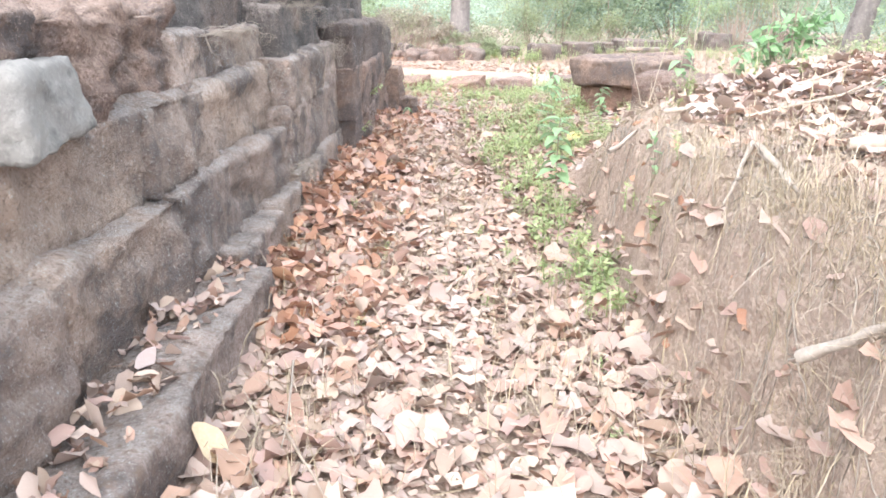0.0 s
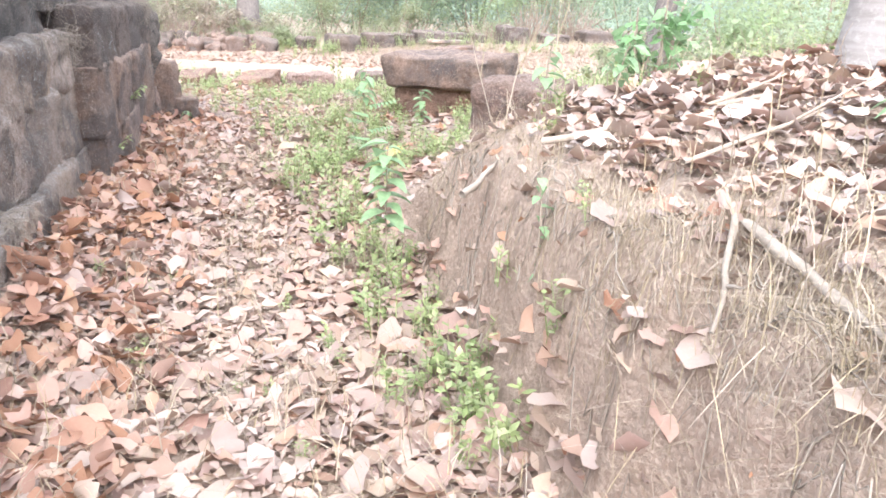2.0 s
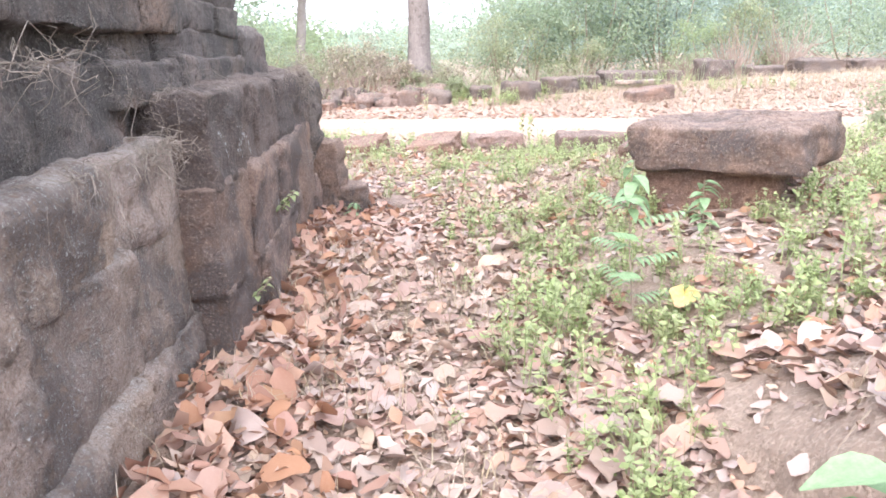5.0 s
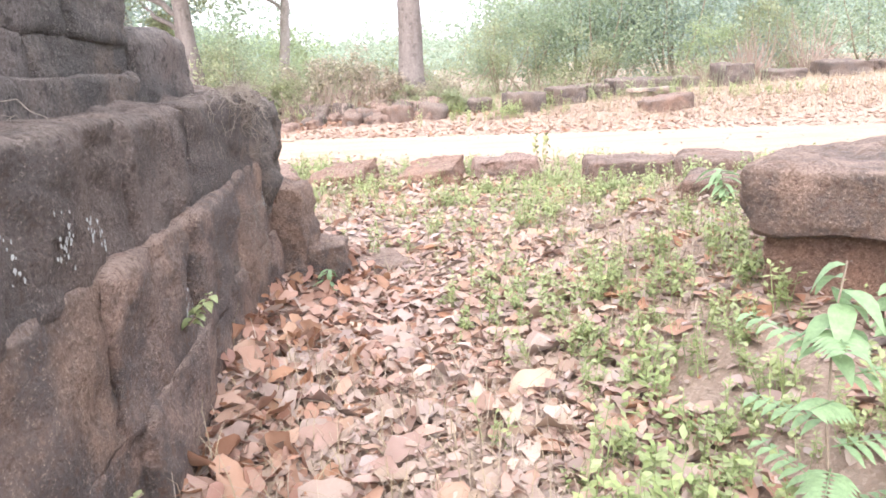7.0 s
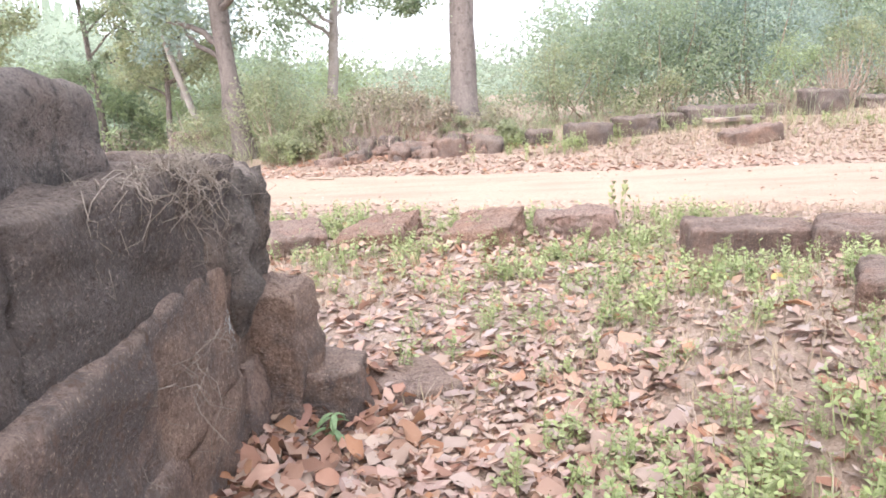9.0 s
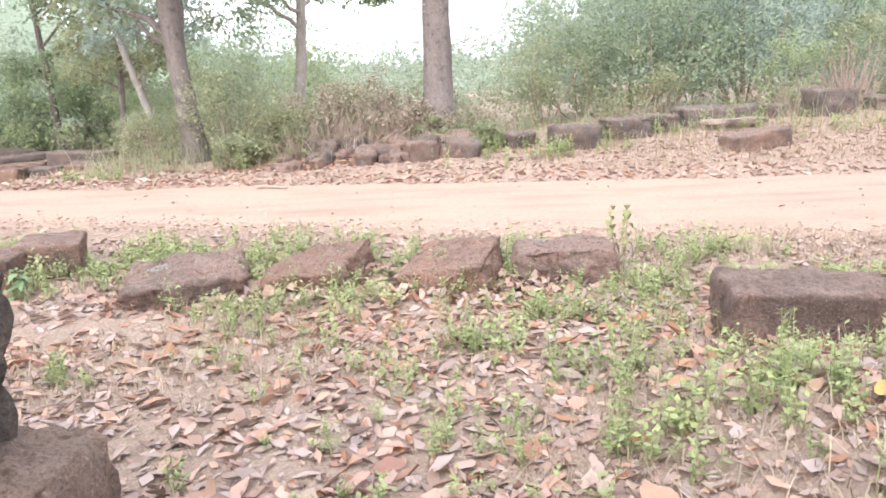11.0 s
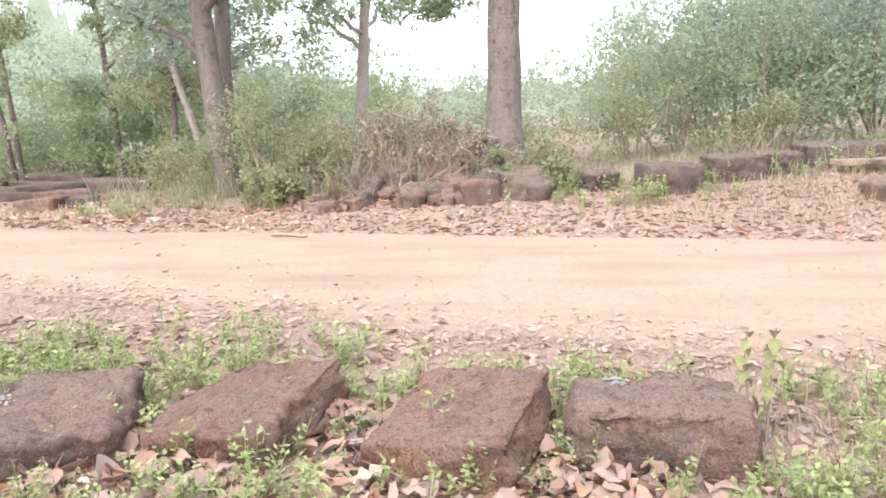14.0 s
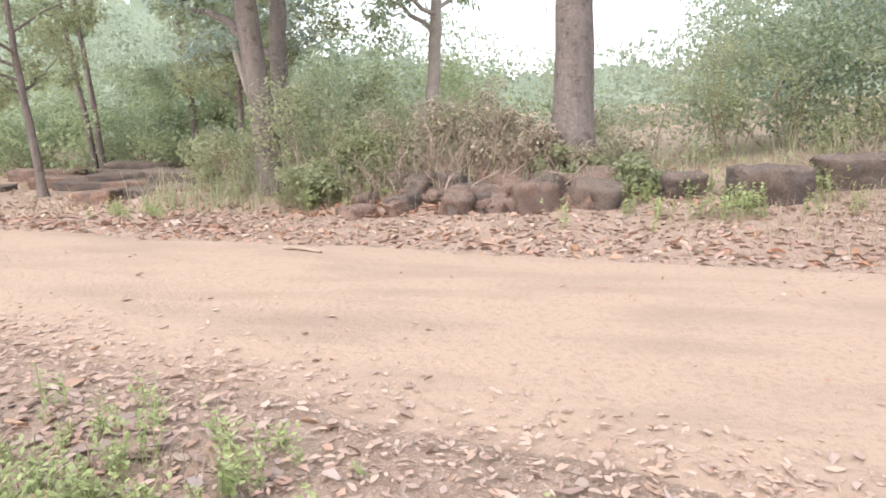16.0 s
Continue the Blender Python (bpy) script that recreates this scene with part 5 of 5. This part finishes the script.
G1, G2, G3 = "green leafy shrub at the wood edge", "dense dark green shrub thicket", "dry brownish brush over rubble"
for i, (x, y, rx, h, leaf, label) in enumerate((
    (-4.2, 25.6, 0.9, 2.1, FOLIAGE_LIGHT, G1), (-5.9, 26.4, 1.0, 1.9, FOLIAGE_LIGHT, G1), (-3.2, 26.3, 1.0, 1.7, FOLIAGE_LIGHT, G1), (-4.8, 27.8, 1.2, 2.6, FOLIAGE, G1), (-2.2, 25.9, 1.1, 1.15, FOLIAGE_DRY, G3),
    (-1.2, 26.0, 1.0, 1.25, FOLIAGE_DRY, G3), (-0.5, 25.3, 0.8, 0.8, FOLIAGE_DRY, G3), (-2.9, 25.3, 0.7, 0.8, FOLIAGE_LIGHT, G1), (0.3, 24.9, 0.5, 0.55, FOLIAGE_LIGHT, G1), (-1.9, 26.0, 1.1, 1.5, FOLIAGE_DRY, G3), (-0.6, 26.2, 1.1, 1.4, FOLIAGE_DRY, G3), (0.9, 25.3, 0.8, 0.7, FOLIAGE_DRY, G3), (-2.4, 27.2, 1.4, 2.0, FOLIAGE_LIGHT, G1), (-0.4, 27.6, 1.5, 2.0, FOLIAGE_LIGHT, G1),
    (1.6, 27.4, 1.4, 1.9, FOLIAGE_LIGHT, G1), (-3.8, 24.7, 0.5, 0.9, FOLIAGE_LIGHT, G1), (1.4, 24.4, 0.4, 0.6, FOLIAGE_LIGHT, G1),
    (3.0, 28.4, 1.4, 2.4, FOLIAGE_LIGHT, G1), (4.2, 29.6, 1.9, 4.0, FOLIAGE, G2), (6.2, 29.0, 1.9, 4.6, FOLIAGE, G2), (6.0, 31.5, 2.6, 6.2, FOLIAGE_HAZE_BLUE, G2), (8.6, 29.4, 2.2, 5.2, FOLIAGE_HAZE_BLUE, G2),
    (9.6, 32.0, 3.0, 7.0, FOLIAGE_HAZE_BLUE, G2), (11.5, 30.0, 2.2, 4.2, FOLIAGE, G2), (13.4, 31.5, 2.8, 6.0, FOLIAGE_HAZE_BLUE, G2), (16.0, 31.0, 2.8, 5.2, FOLIAGE, G2), (19.0, 31.0, 3.0, 6.0, FOLIAGE_HAZE_BLUE, G2), (5.2, 27.4, 0.9, 1.7, FOLIAGE_LIGHT, G1),
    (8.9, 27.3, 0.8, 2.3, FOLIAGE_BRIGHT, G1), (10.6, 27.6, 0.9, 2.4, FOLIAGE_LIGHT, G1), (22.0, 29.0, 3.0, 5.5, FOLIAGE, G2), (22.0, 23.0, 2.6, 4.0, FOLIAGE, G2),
    (-7.6, 31.5, 1.2, 2.0, FOLIAGE, G1), (-12.5, 41.0, 2.0, 3.0, FOLIAGE, G1), (-7.4, 36.5, 2.0, 3.0, FOLIAGE_LIGHT, G1), (-18.0, 40.5, 2.0, 3.2, FOLIAGE, G1), (-15.0, 41.0, 2.2, 3.4, FOLIAGE, G1), (-22.5, 39.0, 2.2, 3.4, FOLIAGE, G1),
    (5.6, 11.9, 0.5, 0.8, FOLIAGE_LIGHT, G1), (7.6, 12.2, 0.7, 1.1, FOLIAGE, G1), (8.8, 10.6, 1.0, 1.6, FOLIAGE, G1), (7.8, 14.8, 0.9, 1.5, FOLIAGE_LIGHT, G1), (11.5, 15.0, 1.4, 2.2, FOLIAGE, G1), (4.6, 8.3, 0.5, 0.7, FOLIAGE_LIGHT, G1), (5.8, 8.0, 0.8, 1.0, FOLIAGE_LIGHT, G1), (13.0, 11.0, 1.8, 3.0, FOLIAGE, G2), (15.5, 17.0, 2.0, 3.4, FOLIAGE, G2),
)):
    big = rx > 1.7
    near = y < 16
    shrub(label, x, y, rx, h, 200 + i, leaf, 30 if big else 16, 330 if big else (150 if leaf is FOLIAGE_DRY else 145), (0.075, 0.15) if big else ((0.045, 0.105) if near or leaf is FOLIAGE_DRY else (0.055, 0.12)), stemmat=TWIG)
for i, (x, y, rx, h) in enumerate(((-1.9, 25.0, 1.1, 1.0), (-0.8, 25.1, 1.0, 0.9), (-2.6, 24.9, 0.9, 0.8), (-0.1, 24.9, 0.8, 0.7), (-1.4, 24.7, 1.0, 0.7), (9.8, 26.8, 0.9, 1.7), (11.8, 27.2, 1.2, 2.2), (5.6, 26.3, 1.2, 0.6), (4.2, 25.6, 1.0, 0.6), (8.4, 26.6, 1.2, 0.8))):
    shrub("leafless pinkish dry bush with tangled twigs", x, y, rx, h, 300 + i, n=46 if y < 26.5 else 90, per=0, twigs=90, low=0.15, name="dry_bush", stemmat=DRY_WOOD, gather=0.6 if y < 25.5 else 0.25, thick=0.007 if y < 26.5 else 0.011)
shrub("young bright green bush on the leafy bank", 2.38, 5.42, 0.26, 0.62, 350, SAPLING, 12, 34, (0.05, 0.11))
shrub("young bright green bush by a leaning tree", 7.5, 11.8, 0.8, 2.2, 351, FOLIAGE_BRIGHT, 20, 120, (0.07, 0.15))
shrub("leafy bush over the road bend", 9.6, 12.6, 1.1, 2.8, 352, FOLIAGE_LIGHT, 24, 160, (0.07, 0.14))
# bushes left of the wall, seen over its top
for i, (x, y, h) in enumerate(((-6.0, 8.0, 2.4), (-8.0, 12.0, 3.0), (-5.5, 13.0, 1.6), (-9.0, 16.0, 3.0), (-7.0, 5.0, 2.6), (-10.0, 21.5, 1.0))):
    shrub(G1, x, y, 1.4, h, 400 + i, FOLIAGE, 18, 120, (0.08, 0.2))

# undergrowth between the trees
n = 420
x, y = rng.uniform(-34, -3.5, n), rng.uniform(36, 46, n)
z = ground_z(x, y) + rng.random(n) * np.interp(x, [-34, -12, -3.5], [4.2, 3.6, 2.4])
under = raw_mesh("undergrowth", *foliage(np.stack([x, y, z], 1), rng.uniform(0.6, 1.3, n), 110, (0.12, 0.23), 78), FOLIAGE_BRIGHT)
tagged(new("undergrowth", under), "bright yellow-green undergrowth between the trees", "undergrowth", kind="stuff")

# far woods, with haze put into their leaf colour
n = 900
x = np.concatenate([rng.uniform(-70, 70, n), rng.uniform(-45, -5.5, 260), rng.uniform(4, 45, 260)])
y = np.concatenate([rng.uniform(40, 56, n), rng.uniform(42, 56, 260), rng.uniform(38, 52, 260)])
top = np.interp(x, [-70, -24, -8, -5, 3, 6, 12, 70], [11, 9.0, 6.8, 3.2, 2.7, 5.0, 8.0, 10])
top[:n] *= 0.62 + 0.38 * (np.abs(x[:n]) < 6)
z = ground_z(x, y) + rng.random(len(x)) ** 0.8 * top
far = raw_mesh("far_woods", *foliage(np.stack([x, y, z], 1), rng.uniform(0.8, 1.8, len(x)), 70, (0.16, 0.34), 77), FOLIAGE_HAZED)
tagged(new("far_woods", far), "distant green woods with haze put into the leaf colour", "woods", kind="stuff")

# Emissive sheet added to put haze light behind the trees.
haze_glow = bpy.data.materials.new("glowing_tree_line")
haze_glow.use_nodes = True
mn = haze_glow.node_tree.nodes
haze_glow.node_tree.nodes.remove(mn["Principled BSDF"])
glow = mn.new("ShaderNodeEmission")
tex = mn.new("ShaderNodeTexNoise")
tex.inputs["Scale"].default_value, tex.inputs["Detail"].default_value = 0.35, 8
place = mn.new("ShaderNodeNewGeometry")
haze_glow.node_tree.links.new(place.outputs["Position"], tex.inputs["Vector"])
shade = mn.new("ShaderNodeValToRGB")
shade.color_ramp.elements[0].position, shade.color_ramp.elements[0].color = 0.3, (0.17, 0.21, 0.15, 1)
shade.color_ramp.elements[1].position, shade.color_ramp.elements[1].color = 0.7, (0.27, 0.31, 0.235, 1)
haze_glow.node_tree.links.new(tex.outputs[0], shade.inputs[0])
haze_glow.node_tree.links.new(shade.outputs[0], glow.inputs[0])
haze_glow.node_tree.links.new(glow.outputs[0], mn["Material Output"].inputs[0])
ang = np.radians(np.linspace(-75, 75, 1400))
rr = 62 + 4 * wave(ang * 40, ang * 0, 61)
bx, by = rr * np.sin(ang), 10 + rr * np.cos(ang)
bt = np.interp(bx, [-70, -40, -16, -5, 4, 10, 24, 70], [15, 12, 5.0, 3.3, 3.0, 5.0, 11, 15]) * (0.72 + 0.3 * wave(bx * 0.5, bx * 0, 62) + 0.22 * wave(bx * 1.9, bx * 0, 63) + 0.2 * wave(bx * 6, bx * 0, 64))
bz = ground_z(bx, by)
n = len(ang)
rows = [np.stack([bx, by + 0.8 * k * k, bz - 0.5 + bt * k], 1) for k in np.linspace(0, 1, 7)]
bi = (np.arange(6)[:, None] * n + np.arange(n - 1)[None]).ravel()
tagged(new("backdrop", raw_mesh("backdrop", np.concatenate(rows), np.stack([bi, bi + 1, bi + n + 1, bi + n], 1), haze_glow, True)), "glowing backdrop sheet coloured as a hazy tree line", "tree line", kind="structure")


def specks(block, count, seed, radius=0.008):
    """White specks, for petals and droppings, on the upper face of a block."""
    r = np.random.default_rng(seed)
    me = block.data
    tops = [q for q in me.polygons if q.normal.z > 0.8]
    c = tops[r.integers(0, len(tops))].center
    near = sorted(tops, key=lambda q: (q.center - c).length)[:20]
    s = Soup()
    for _ in range(count):
        q = near[r.integers(0, len(near))]
        p = np.array(q.center) + r.normal(0, 0.012, 3) * (1, 1, 0)
        a = np.linspace(0, 6.28, 9)[:8]
        k = radius * r.uniform(0.4, 1.4)
        ring = np.stack([p[0] + np.cos(a) * k * r.uniform(0.7, 1.3, 8), p[1] + np.sin(a) * k * r.uniform(0.7, 1.3, 8), np.full(8, p[2] + 0.006)], 1)
        s.add(ring, [(0, 1, 2, 3), (0, 3, 4, 7), (7, 4, 5, 6)])
    tagged(child("lichen_patch", s.mesh("lichen_patch", WHITE_SPECK), block), "white specks", kind="stuff")


def wall_face(y, z):
    """How far out the wall's blocks stand at that height and place along it."""
    best = -2.0
    for ob in wall.children:
        if not ob.name.startswith("block") or abs(ob.matrix_basis.translation.y - y) > 0.9:
            continue
        inv = ob.matrix_basis.inverted()
        start, way = inv @ Vector((0.5, y, z)), inv.to_3x3() @ Vector((-1, 0, 0))
        tree_of_faces = BVHTree.FromPolygons([v.co for v in ob.data.vertices], [q.vertices for q in ob.data.polygons])
        hit = tree_of_faces.ray_cast(start, way)[3]
        if hit is not None:
            best = max(best, 0.5 - hit)
    return best


def wall_lichen(y, z, n, spread_y, spread_z, seed):
    """Ragged white lichen blots on the wall face."""
    r = np.random.default_rng(seed)
    s = Soup()
    for _ in range(n):
        cy, cz, k = y + r.normal(0, spread_y), z + r.normal(0, spread_z), 0.0045 * r.uniform(0.4, 1.8)
        a = np.linspace(0, 6.28, 9)[:8]
        ring = np.stack([np.full(8, wall_face(cy, cz) + 0.006), cy + np.cos(a) * k * r.uniform(0.5, 1.4, 8), cz + np.sin(a) * k * r.uniform(0.6, 1.8, 8)], 1)
        s.add(ring, [(0, 1, 2, 3), (0, 3, 4, 7), (7, 4, 5, 6)])
    tagged(child("lichen_patch", s.mesh("lichen_patch", WHITE_SPECK), wall), "white lichen blots", kind="stuff")


WHITE_SPECK = mat("white_speck", (0.459, 0.451, 0.425), 0.9, (0.357, 0.348, 0.332), None, 20, 80, 0.2, 0.002)
for ob in [o for o in scene.objects if o.name.startswith("edging_block") and "white" in o["label"]]:
    specks(ob, 60, 5)
for a, b, c, d, e, f in ((7.81, 1.11, 9, 0.03, 0.04, 1), (8.04, 1.08, 7, 0.03, 0.03, 2), (7.55, 1.16, 6, 0.03, 0.04, 3), (8.7, 0.62, 5, 0.05, 0.03, 4), (10.36, 0.72, 14, 0.022, 0.025, 6)):
    wall_lichen(a, b, c * 3, d, e, f)
